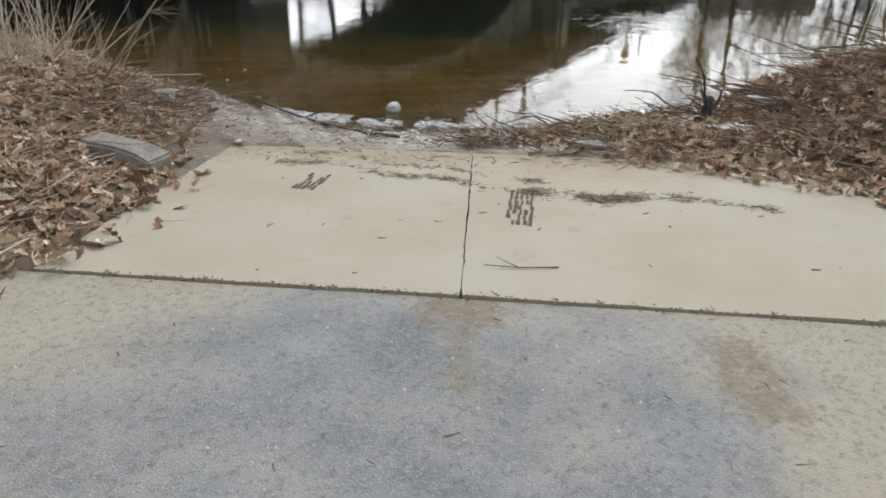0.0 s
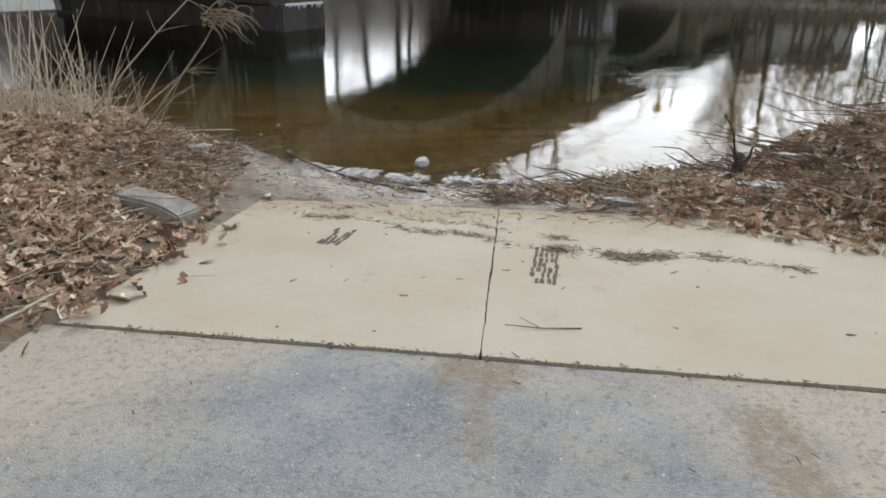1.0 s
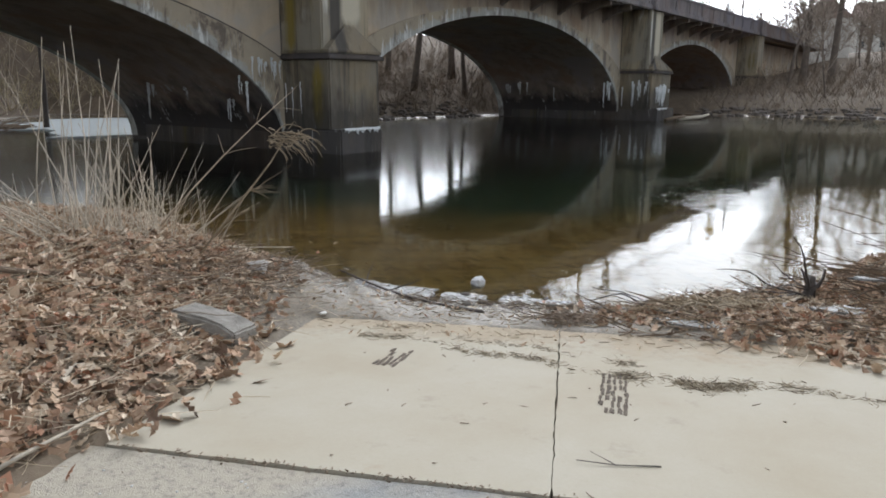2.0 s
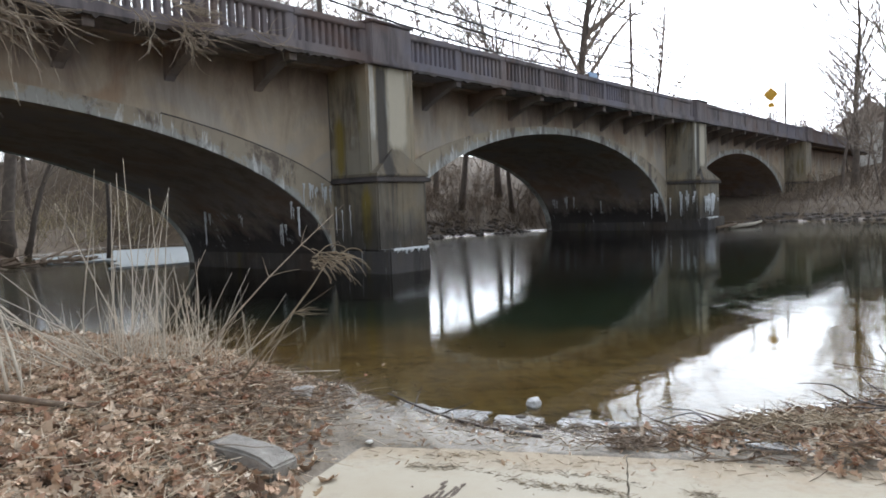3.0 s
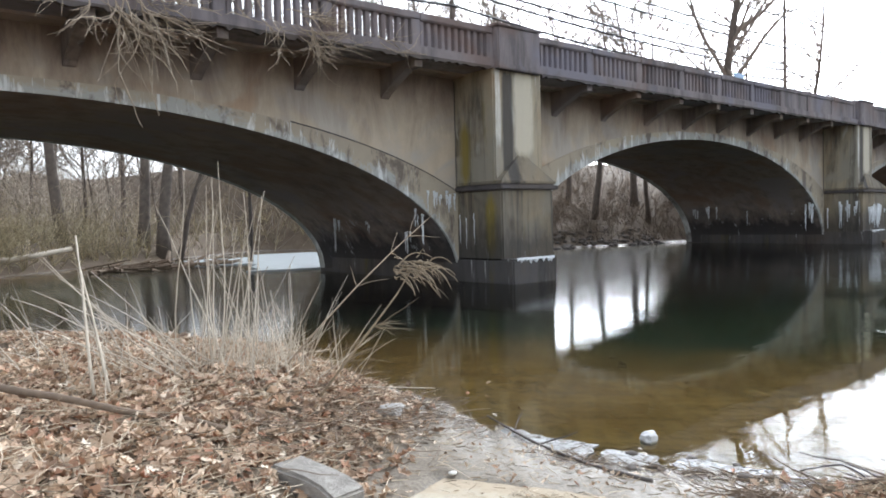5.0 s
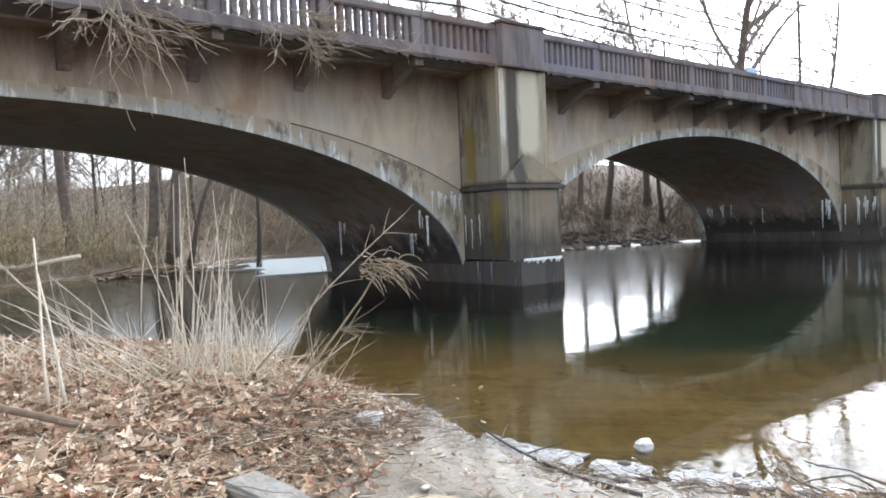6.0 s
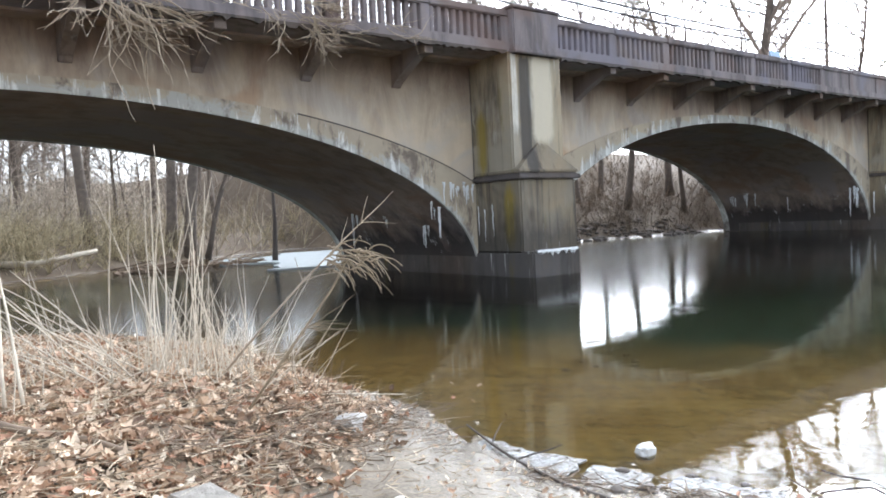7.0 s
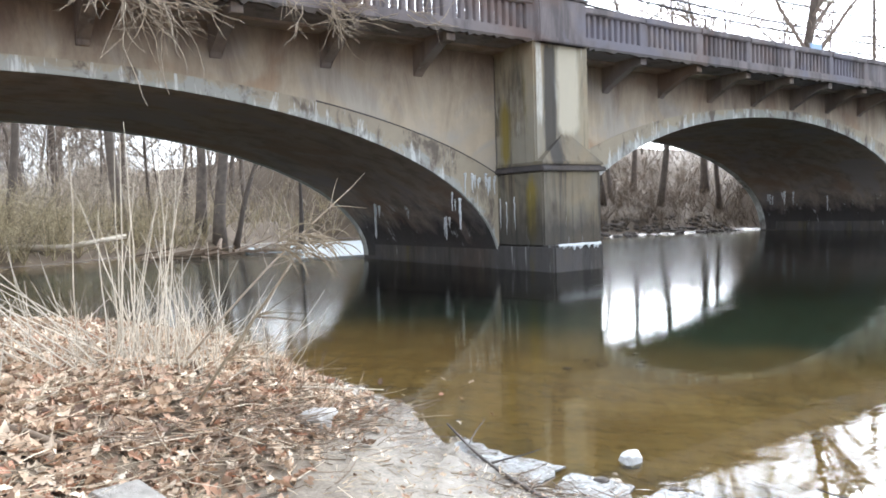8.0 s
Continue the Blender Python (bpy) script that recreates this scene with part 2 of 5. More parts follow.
def shore_ice_material():
    """Thin wet ice, mottled with mud and rotten patches."""
    m, nt, b = material("shore_ice")
    p = place_of(nt)
    col = mix(nt, ramp(nt, grain(nt, p, 7, 6, 0.7, 0.4), (0.4, 0.0), (0.62, 1.0)), (0.17, 0.165, 0.155), (0.40, 0.41, 0.41))
    mud = ramp(nt, grain(nt, p, 4.5, 6, 0.7, 0.5), (0.47, 0.0), (0.56, 1.0))
    put(nt, b.inputs["Base Color"], mix(nt, mud, col, (0.10, 0.082, 0.062)))
    put(nt, b.inputs["Roughness"], ramp(nt, grain(nt, p, 9, 5, 0.7), (0.4, 0.15), (0.65, 0.65)))
    bump(nt, b, grain(nt, p, 18, 6, 0.75), 0.8, 0.02)
    return m


SHOREICE = shore_ice_material()


def leaf_material():
    m, nt, b = material("dead_leaves")
    r = island(nt)
    col = ramp(nt, r, (0.0, (0.15, 0.095, 0.065)), (0.20, (0.38, 0.25, 0.16)), (0.42, (0.72, 0.55, 0.385)), (0.58, (0.40, 0.19, 0.11)), (0.66, (0.52, 0.35, 0.225)), (0.85, (0.76, 0.61, 0.45)), (1.0, (0.90, 0.81, 0.66)))
    col = mix(nt, calc(nt, "MULTIPLY", grain(nt, place_of(nt), 40, 4, 0.7), 0.4), col, (0.16, 0.10, 0.06))
    put(nt, b.inputs["Base Color"], col)
    b.inputs["Roughness"].default_value = 0.75
    bump(nt, b, grain(nt, place_of(nt), 90, 4), 0.4, 0.004)
    return m


LEAF = leaf_material()


def straw_litter_material(name, a, c):
    m, nt, b = material(name)
    put(nt, b.inputs["Base Color"], ramp(nt, island(nt), (0.0, tuple(0.3 * x for x in a)), (0.5, a), (1.0, c)))
    b.inputs["Roughness"].default_value = 0.85
    return m


DRIFT = straw_litter_material("drift_straw", (0.30, 0.245, 0.165), (0.46, 0.385, 0.275))
LITTER = straw_litter_material("straw_litter", (0.42, 0.33, 0.22), (0.68, 0.59, 0.45))
BRUSH = straw_litter_material("brown_brush", (0.47, 0.385, 0.26), (0.66, 0.57, 0.40))
BANKBRUSH = straw_litter_material("bank_brush", (0.22, 0.17, 0.125), (0.36, 0.29, 0.215))
OLIVEBRUSH = straw_litter_material("olive_brush", (0.40, 0.335, 0.20), (0.56, 0.48, 0.31))
GREYBRUSH = straw_litter_material("grey_brush", (0.43, 0.365, 0.29), (0.62, 0.54, 0.44))

# ---- plan of the ramp: u runs down to the water, v to its left ----
JX, JY, RAMP = 6.82, 0.92, radians(25.5)
CU, SU = math.cos(RAMP), math.sin(RAMP)


def xy(u, v):
    return JX + u * CU - v * SU, JY + u * SU + v * CU


def uv_of(x, y):
    return (x - JX) * CU + (y - JY) * SU, -(x - JX) * SU + (y - JY) * CU


def step(a, b, x):
    t = np.clip((x - a) / (b - a), 0, 1)
    return t * t * (3 - 2 * t)


def waves(x, y, f, s):
    """Cheap smooth unevenness of wavelength about 1 / f."""
    return (np.sin(x * f * 5.1 + s) * np.sin(y * f * 4.3 + s * 1.7) + 0.6 * np.sin(x * f * 9.7 - y * f * 7.9 + s * 2.3) + 0.4 * np.sin(x * f * 17 + y * f * 15 + s * 3.1)) / 2


SHORE_V = [-40, -12, -6, -3.2, -2.66, -1.46, -0.5, 1.4, 2.5, 3.15, 4.35, 4.7, 5.9, 8, 12, 40]
SHORE_U = [6.0, 7.5, 7.2, 6.4, 5.55, 4.9, 4.25, 4.25, 4.95, 5.55, 6.05, 6.25, 6.7, 6.7, 6.6, 2.0]


def shore(v):
    return np.interp(v, SHORE_V, SHORE_U)


def far_bank(x, y):
    """Height of the banks across the river: right of the bridge, and upstream of it."""
    right = np.interp(y, [-300, -40, -10, 5.6, 13.2, 19, 27, 29, 60, 300], [60, 66, 68, 65.3, 63.5, 62, 58, 52, 62, 110])
    a = x - right
    spit = np.minimum(y - np.interp(x, [30, 35, 39, 45, 52, 60], [60, 34, 30.5, 29.5, 28.5, 20]), 60)
    a = np.maximum(a, np.where((x > 30) & (y > 20), spit, -50))
    left = np.interp(x, [-60, 0, 10.9, 21, 29.9, 45, 80], [30, 32, 36.7, 44.6, 50.7, 70, 140])
    a = np.maximum(a, y - left)
    behind = y - left
    hill = 0.18 * np.clip(behind - 14, 0, 70) * step(4, 20, x - 0.14 * (y - 40)) * step(48, 20, x)
    rise = 0.19 * np.clip(spit - 2, 0, 30) * (x > 30) * step(100, 75, x) + 0.06 * np.clip(x - right - 10, 0, 70) * step(26, 16, y)
    return np.where(a > 0, np.minimum(0.42 * a, 1.2 + 0.03 * a) + np.maximum(hill, rise), np.maximum(0.30 * a, -1.8)) + np.where(a > -1, 0.15 * waves(x, y, 0.12, 1.0), 0)


def ground_height(x, y):
    x, y = np.asarray(x, float), np.asarray(y, float)
    u, v = uv_of(x, y)
    us = shore(v) + 0.12 * waves(x, y, 0.35, 2.0)
    slab = np.where(u > 0, 0.109 * (4.4 - u), 0.48 - 0.075 * u)
    low = np.where(u > 2.6, 0.109 * (us - u) + 0.02, slab)
    low = np.where((u > 2.6) & (u < 3.6), slab + (low - slab) * step(2.6, 3.6, u), low)
    d = np.maximum(u - us, 0)
    edge = np.clip(4.4 - 0.5 * v, 1.6, 8.0) + 0.4 * waves(x, y, 0.3, 5.0)
    bed = -0.02 * d - 0.05 * np.where(d - edge > 12, d - edge, 1.3 * np.log1p(np.exp(np.minimum(d - edge, 12) / 1.3)))
    low = np.where(u > us, bed, low)
    top_l = 0.66 + 0.05 * np.maximum(0, 2 - u) + 0.07 * waves(x, y, 0.22, 0.5) + 0.03 * waves(x, y, 0.7, 4.0)
    bank_l = np.minimum(top_l, 0.42 * (us - u))
    wl = step(0, 1.4, v - 2.12 - 0.30 * np.maximum(0, u - 1.6))
    top_r = 0.30 + 0.62 * step(-2.7, -4.3, v) + 0.3 * step(-4.3, -8, v) + 0.05 * np.maximum(0, 2 - u) + 0.06 * waves(x, y, 0.25, 3.5)
    bank_r = np.minimum(top_r, 0.42 * (us - u))
    wr = step(0, 1.3, -2.95 + 0.6 * step(2.0, 3.5, u) - v)
    z = low + (np.maximum(bank_l, low) - low) * wl + (np.maximum(bank_r, low) - low) * wr
    z = np.where(u > us, np.minimum(z, bed), z)
    z = np.maximum(z, -1.8)
    return np.maximum(z, far_bank(x, y))


# ---- mesh helpers ----
def part(name, bm, mat, parent=None, label=""):
    """Links a bmesh, or (verts, faces), as one mesh object under a thing."""
    me = bpy.data.meshes.new(name)
    if isinstance(bm, tuple):
        me.from_pydata(bm[0], [], bm[1])
        me.update()
    else:
        bmesh.ops.recalc_face_normals(bm, faces=bm.faces)
        bm.to_mesh(me)
        bm.free()
    me.materials.append(mat)
    ob = new(name, me)
    if parent:
        ob.parent = parent
    if label:
        ob["label"] = label
    return ob


def smooth(ob):
    ob.data.polygons.foreach_set("use_smooth", [True] * len(ob.data.polygons))
    return ob


def thing(name, label, category, at=(0, 0, 0), group="", kind=""):
    ob = new(name)
    ob.empty_display_size = 0.2
    ob.location = at
    return tagged(ob, label, category, group, kind)


def block(x0, x1, y0, y1, z0, z1, bev=0.03, bm=None):
    bm = bm or bmesh.new()
    vs = [bm.verts.new((x, y, z)) for x in (x0, x1) for y in (y0, y1) for z in (z0, z1)]
    fs = [bm.faces.new([vs[i] for i in q]) for q in ((0, 1, 3, 2), (4, 6, 7, 5), (0, 4, 5, 1), (2, 3, 7, 6), (0, 2, 6, 4), (1, 5, 7, 3))]
    if bev:
        es = {e for f in fs for e in f.edges}
        bmesh.ops.bevel(bm, geom=list(es), offset=bev, segments=2, affect="EDGES")
    return bm


def band(xs, lo, hi, y0, y1):
    """A solid wall along x between two curves in z, from y0 to y1."""
    V, F = [], []
    for x, a, c in zip(xs, lo, hi):
        V += [(x, y0, a), (x, y0, c), (x, y1, c), (x, y1, a)]
    for i in range(len(xs) - 1):
        k = 4 * i
        for j in range(4):
            F.append((k + j, k + 4 + j, k + 4 + (j + 1) % 4, k + (j + 1) % 4))
    n = 4 * (len(xs) - 1)
    F += [(0, 1, 2, 3), (n + 3, n + 2, n + 1, n)]
    return V, F


def tube(V, F, pts, radii, sides=5):
    """Adds a tapered tube along pts."""
    k0 = len(V)
    n = len(pts)
    for i, (p, r) in enumerate(zip(pts, radii)):
        d = (Vector(pts[min(i + 1, n - 1)]) - Vector(pts[max(i - 1, 0)]))
        d = d.normalized() if d.length > 1e-9 else Vector((0, 0, 1))
        a = d.cross(Vector((0.3, 0.9, 0.31)) if abs(d.z) > 0.9 else Vector((0, 0, 1))).normalized()
        c = d.cross(a)
        for s in range(sides):
            w = 2 * math.pi * s / sides
            V.append(tuple(Vector(p) + r * (math.cos(w) * a + math.sin(w) * c)))
    for i in range(n - 1):
        for s in range(sides):
            q = k0 + i * sides
            F.append((q + s, q + (s + 1) % sides, q + sides + (s + 1) % sides, q + sides + s))
    F.append(tuple(k0 + s for s in reversed(range(sides))))
    F.append(tuple(k0 + (n - 1) * sides + s for s in range(sides)))


def wander(rng, start, way, length, n, wob, droop=0.0):
    """A crooked line of n + 1 points."""
    p, d, out = Vector(start), Vector(way).normalized(), [tuple(start)]
    for i in range(n):
        d = (d + Vector((rng.uniform(-wob, wob), rng.uniform(-wob, wob), rng.uniform(-wob, wob) - droop))).normalized()
        p = p + d * (length / n)
        out.append(tuple(p))
    return out


def taper(r0, r1, n):
    return [r0 + (r1 - r0) * i / n for i in range(n + 1)]


# ---- ground: one sheet from the ramp to the hills ----
def ground_material():
    m, nt, b = material("river_bank_ground")
    p = place_of(nt)
    z = axes(nt, p)[2]
    soil = mix(nt, ramp(nt, grain(nt, p, 1.3, 6, 0.65), (0.35, 0.0), (0.65, 1.0)), (0.12, 0.09, 0.058), (0.22, 0.17, 0.11))
    soil = mix(nt, calc(nt, "MULTIPLY", grain(nt, p, 25, 5, 0.7), 0.7), soil, (0.09, 0.062, 0.045))
    sand = mix(nt, grain(nt, p, 3, 6, 0.6), (0.13, 0.115, 0.092), (0.24, 0.21, 0.17))
    tan = mix(nt, grain(nt, p, 5, 6, 0.65), (0.215, 0.185, 0.145), (0.32, 0.28, 0.22))
    upper = nt.nodes.new("ShaderNodeMapRange")
    put(nt, upper.inputs[0], calc(nt, "ADD", z, calc(nt, "MULTIPLY", grain(nt, p, 1.6, 6, 0.7), 0.12)))
    upper.inputs[1].default_value, upper.inputs[2].default_value = 0.075, 0.135
    sand = mix(nt, upper.outputs[0], sand, tan)
    sand = mix(nt, ramp(nt, grain(nt, p, 30, 5, 0.75), (0.42, 0.0), (0.66, 0.9)), sand, (0.10, 0.085, 0.07))
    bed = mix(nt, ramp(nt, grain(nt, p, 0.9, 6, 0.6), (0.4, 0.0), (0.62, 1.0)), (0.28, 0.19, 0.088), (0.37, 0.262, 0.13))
    # dark teal painted on the bed for the light lost in deeper water
    depth_shade = mix(nt, grain(nt, p, 0.4, 3), (0.032, 0.072, 0.07), (0.05, 0.095, 0.09))
    wet = nt.nodes.new("ShaderNodeMapRange")
    put(nt, wet.inputs[0], calc(nt, "ADD", z, calc(nt, "MULTIPLY", grain(nt, p, 2.0, 4), 0.10)))
    wet.inputs[1].default_value, wet.inputs[2].default_value = 0.19, 0.30
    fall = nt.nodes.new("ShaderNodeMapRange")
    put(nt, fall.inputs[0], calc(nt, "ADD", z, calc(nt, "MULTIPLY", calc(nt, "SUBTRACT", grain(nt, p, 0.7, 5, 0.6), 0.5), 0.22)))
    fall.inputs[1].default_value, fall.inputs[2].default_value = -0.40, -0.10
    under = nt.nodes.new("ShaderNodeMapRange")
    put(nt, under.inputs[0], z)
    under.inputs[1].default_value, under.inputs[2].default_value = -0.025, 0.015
    here = axes(nt, p)
    beach = calc(nt, "MULTIPLY", near(nt, here[0], 8.0, 8.0, 3.0), near(nt, here[1], 2.0, 9.0, 3.0))
    col = mix(nt, calc(nt, "MULTIPLY", beach, calc(nt, "SUBTRACT", 1.0, wet.outputs[0])), soil, sand)
    col = mix(nt, under.outputs[0], mix(nt, fall.outputs[0], depth_shade, bed), col)
    put(nt, b.inputs["Base Color"], col)
    soaked = nt.nodes.new("ShaderNodeMapRange")
    put(nt, soaked.inputs[0], calc(nt, "ADD", z, calc(nt, "MULTIPLY", grain(nt, p, 2.2, 5, 0.65), 0.16)))
    soaked.inputs[1].default_value, soaked.inputs[2].default_value = 0.14, 0.24
    soaked.inputs[3].default_value, soaked.inputs[4].default_value = 0.22, 0.88
    put(nt, b.inputs["Roughness"], soaked.outputs[0])
    bump(nt, b, calc(nt, "ADD", grain(nt, p, 40, 6, 0.75), calc(nt, "MULTIPLY", grain(nt, p, 6, 5), 2.5)), 0.45, 0.02)
    return m


def spaced(fine0, fine1, d, out0, out1):
    a = list(np.arange(fine0, fine1 + 1e-6, d))
    s = d
    while a[-1] < out1:
        s *= 1.07
        a.append(a[-1] + s)
    s = d
    while a[0] > out0:
        s *= 1.07
        a.insert(0, a[0] - s)
    return np.array(a)


gu, gv = spaced(-3.5, 7.0, 0.075, -420, 620), spaced(-6, 9, 0.075, -520, 520)
GU, GV = np.meshgrid(gu, gv, indexing="ij")
GX, GY = xy(GU, GV)
GZ = ground_height(GX, GY)
close = (np.abs(GU - 2) < 6) & (np.abs(GV) < 10)
onslab = (GV > -3.0) & (GV < 2.2) & (GU < 3.12)
GZ = np.where(close & ~onslab, GZ + 0.018 * waves(GX, GY, 1.7, 1.0) + 0.012 * waves(GX, GY, 4.1, 6.0), GZ)
GZ = np.where(onslab & (GU > -30), GZ - 0.05, GZ)
nu, nv = GU.shape
idx = np.arange(nu * nv).reshape(nu, nv)
quads = np.stack([idx[:-1, :-1], idx[1:, :-1], idx[1:, 1:], idx[:-1, 1:]], -1).reshape(-1, 4)
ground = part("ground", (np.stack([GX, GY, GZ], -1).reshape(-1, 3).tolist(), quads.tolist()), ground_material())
smooth(ground)
tagged(ground, "muddy river bank and brown sandy river bed, painted darker with depth", "ground", kind="structure")


# ---- water ----
def water_material():
    m = bpy.data.materials.new("river_water")
    m.use_nodes = True
    nt = m.node_tree
    nt.nodes.remove(nt.nodes["Principled BSDF"])
    p = place_of(nt)
    clear = nt.nodes.new("ShaderNodeBsdfTransparent")
    clear.inputs[0].default_value = (0.79, 0.76, 0.58, 1)
    gloss = nt.nodes.new("ShaderNodeBsdfGlossy")
    far = nt.nodes.new("ShaderNodeMapRange")
    put(nt, far.inputs[0], calc(nt, "ADD", axes(nt, p)[1], calc(nt, "MULTIPLY", grain(nt, stretched(nt, p, (0.12, 0.5, 1.0)), 1.0, 4, 0.6), 6.0)))
    far.inputs[1].default_value, far.inputs[2].default_value = 8.0, 16.0
    far.inputs[3].default_value, far.inputs[4].default_value = 0.02, 0.115
    nt.links.new(far.outputs[0], gloss.inputs["Roughness"])
    fres = nt.nodes.new("ShaderNodeFresnel")
    fres.inputs[0].default_value = 1.33
    both = nt.nodes.new("ShaderNodeMixShader")
    bp = nt.nodes.new("ShaderNodeBump")
    swell = calc(nt, "ADD", calc(nt, "MULTIPLY", grain(nt, stretched(nt, p, (1.0, 2.2, 1.0), 0.6), 1.1, 3, 0.5), 0.55), calc(nt, "MULTIPLY", grain(nt, stretched(nt, p, (1.0, 1.6, 1.0), -0.5), 8.0, 2, 0.5), 0.10))
    # short riffles where the current runs over shallows
    a = axes(nt, p)
    riffle = calc(nt, "ADD", calc(nt, "MULTIPLY", near(nt, a[0], 18.2, 0.25, 0.9), near(nt, a[1], 8.3, 0.5, 1.2)), calc(nt, "MULTIPLY", near(nt, a[0], 19.2, 0.5, 1.4), near(nt, a[1], 3.6, 1.0, 2.0)))
    riffle = calc(nt, "MULTIPLY", riffle, ramp(nt, grain(nt, stretched(nt, p, (1.0, 0.5, 1.0)), 2.0, 4, 0.6), (0.45, 0.0), (0.6, 1.0)))
    swell = calc(nt, "ADD", swell, calc(nt, "MULTIPLY", calc(nt, "MULTIPLY", grain(nt, stretched(nt, p, (1.6, 0.8, 1.0)), 5.0, 3, 0.6), 0.9), riffle))
    put(nt, bp.inputs["Height"], swell)
    bp.inputs["Strength"].default_value, bp.inputs["Distance"].default_value = 0.06, 0.10
    nt.links.new(bp.outputs[0], gloss.inputs["Normal"])
    nt.links.new(bp.outputs[0], fres.inputs["Normal"])
    nt.links.new(fres.outputs[0], both.inputs[0])
    nt.links.new(clear.outputs[0], both.inputs[1])
    nt.links.new(gloss.outputs[0], both.inputs[2])
    nt.links.new(both.outputs[0], nt.nodes["Material Output"].inputs["Surface"])
    return m


water = part("water", ([(-400, -400, 0), (500, -400, 0), (500, 500, 0), (-400, 500, 0)], [(0, 1, 2, 3)]), water_material())
tagged(water, "slow dark brown river water with soft reflections", "water", kind="structure")


# ---- ramp: asphalt apron and two concrete slabs ----
def asphalt_material():
    m, nt, b = material("worn_asphalt")
    p = place_of(nt)
    col = mix(nt, ramp(nt, grain(nt, p, 1.7, 6, 0.6), (0.38, 0.0), (0.62, 1.0)), (0.185, 0.20, 0.212), (0.30, 0.305, 0.305))
    chips = nt.nodes.new("ShaderNodeTexVoronoi")
    put(nt, chips.inputs["Vector"], p)
    chips.inputs["Scale"].default_value = 150
    col = mix(nt, ramp(nt, axes(nt, chips.outputs["Color"])[0], (0.76, 0.0), (0.98, 0.65)), col, (0.40, 0.40, 0.39))
    plan = nt.nodes.new("ShaderNodeMapping")
    plan.vector_type = "TEXTURE"
    put(nt, plan.inputs["Vector"], p)
    plan.inputs["Location"].default_value = (JX, JY, 0)
    plan.inputs["Rotation"].default_value = (0, 0, RAMP)
    a = axes(nt, plan.outputs[0])
    sandy = grain(nt, p, 0.75, 7, 0.62, 0.3)
    sides = calc(nt, "ADD", near(nt, a[1], -1.9, 0.55, 0.6), calc(nt, "MULTIPLY", near(nt, a[1], 2.2, 0.7, 0.8), near(nt, a[0], 0.0, 0.7, 0.9)))
    sides = calc(nt, "ADD", sides, calc(nt, "MULTIPLY", near(nt, a[0], 0.0, 0.06, 0.25), 0.35))
    col = mix(nt, ramp(nt, calc(nt, "ADD", calc(nt, "MULTIPLY", sides, 0.29), sandy), (0.44, 0.0), (0.66, 0.85)), col, (0.43, 0.38, 0.295))
    mess = grain(nt, p, 16, 7, 0.8)
    for u0, v0, lu, lv, k in ((-0.14, 0.0, 0.08, 0.16, 0.9), (-0.6, -1.15, 0.25, 0.08, 0.85), (-0.5, -0.02, 0.25, 0.0, 0.6)):
        spot = calc(nt, "MULTIPLY", near(nt, a[0], u0, lu, 0.4), near(nt, a[1], v0, lv, 0.3))
        col = mix(nt, calc(nt, "MULTIPLY", ramp(nt, calc(nt, "MULTIPLY", spot, calc(nt, "ADD", calc(nt, "MULTIPLY", mess, 1.3), -0.05)), (0.42, 0.0), (0.62, 1.0)), k), col, (0.25, 0.20, 0.14))
    col = mix(nt, ramp(nt, grain(nt, p, 26, 7, 0.85), (0.50, 0.0), (0.66, 0.75)), col, (0.10, 0.095, 0.09))
    put(nt, b.inputs["Base Color"], col)
    b.inputs["Roughness"].default_value = 0.9
    bump(nt, b, calc(nt, "ADD", chips.outputs["Distance"], grain(nt, p, 60, 4)), 0.6, 0.006)
    return m


def slab_material():
    m, nt, b = material("sandy_concrete")
    p = place_of(nt)
    col = mix(nt, ramp(nt, grain(nt, p, 1.1, 6, 0.6), (0.35, 0.0), (0.7, 1.0)), (0.46, 0.425, 0.345), (0.40, 0.35, 0.26))
    col = mix(nt, calc(nt, "MULTIPLY", grain(nt, p, 45, 5, 0.75), 0.45), col, (0.33, 0.28, 0.21))
    col = mix(nt, ramp(nt, grain(nt, p, 4, 6, 0.7), (0.6, 0.0), (0.72, 0.35)), col, (0.26, 0.215, 0.16))
    plan = nt.nodes.new("ShaderNodeMapping")
    plan.vector_type = "TEXTURE"
    put(nt, plan.inputs["Vector"], p)
    plan.inputs["Location"].default_value = (JX, JY, 0)
    plan.inputs["Rotation"].default_value = (0, 0, RAMP)
    end = near(nt, axes(nt, plan.outputs[0])[0], 3.3, 0.12, 0.95)
    col = mix(nt, ramp(nt, calc(nt, "ADD", calc(nt, "MULTIPLY", end, 0.45), grain(nt, p, 2.6, 7, 0.7)), (0.62, 0.0), (0.86, 0.9)), col, (0.36, 0.29, 0.20))
    col = mix(nt, calc(nt, "MULTIPLY", end, ramp(nt, grain(nt, p, 14, 6, 0.75), (0.5, 0.0), (0.64, 0.75))), col, (0.19, 0.15, 0.105))
    put(nt, b.inputs["Base Color"], col)
    b.inputs["Roughness"].default_value = 0.88
    bump(nt, b, grain(nt, p, 70, 5, 0.7), 0.35, 0.004)
    return m


SKEW = 0.045  # the joint between asphalt and concrete runs slightly askew


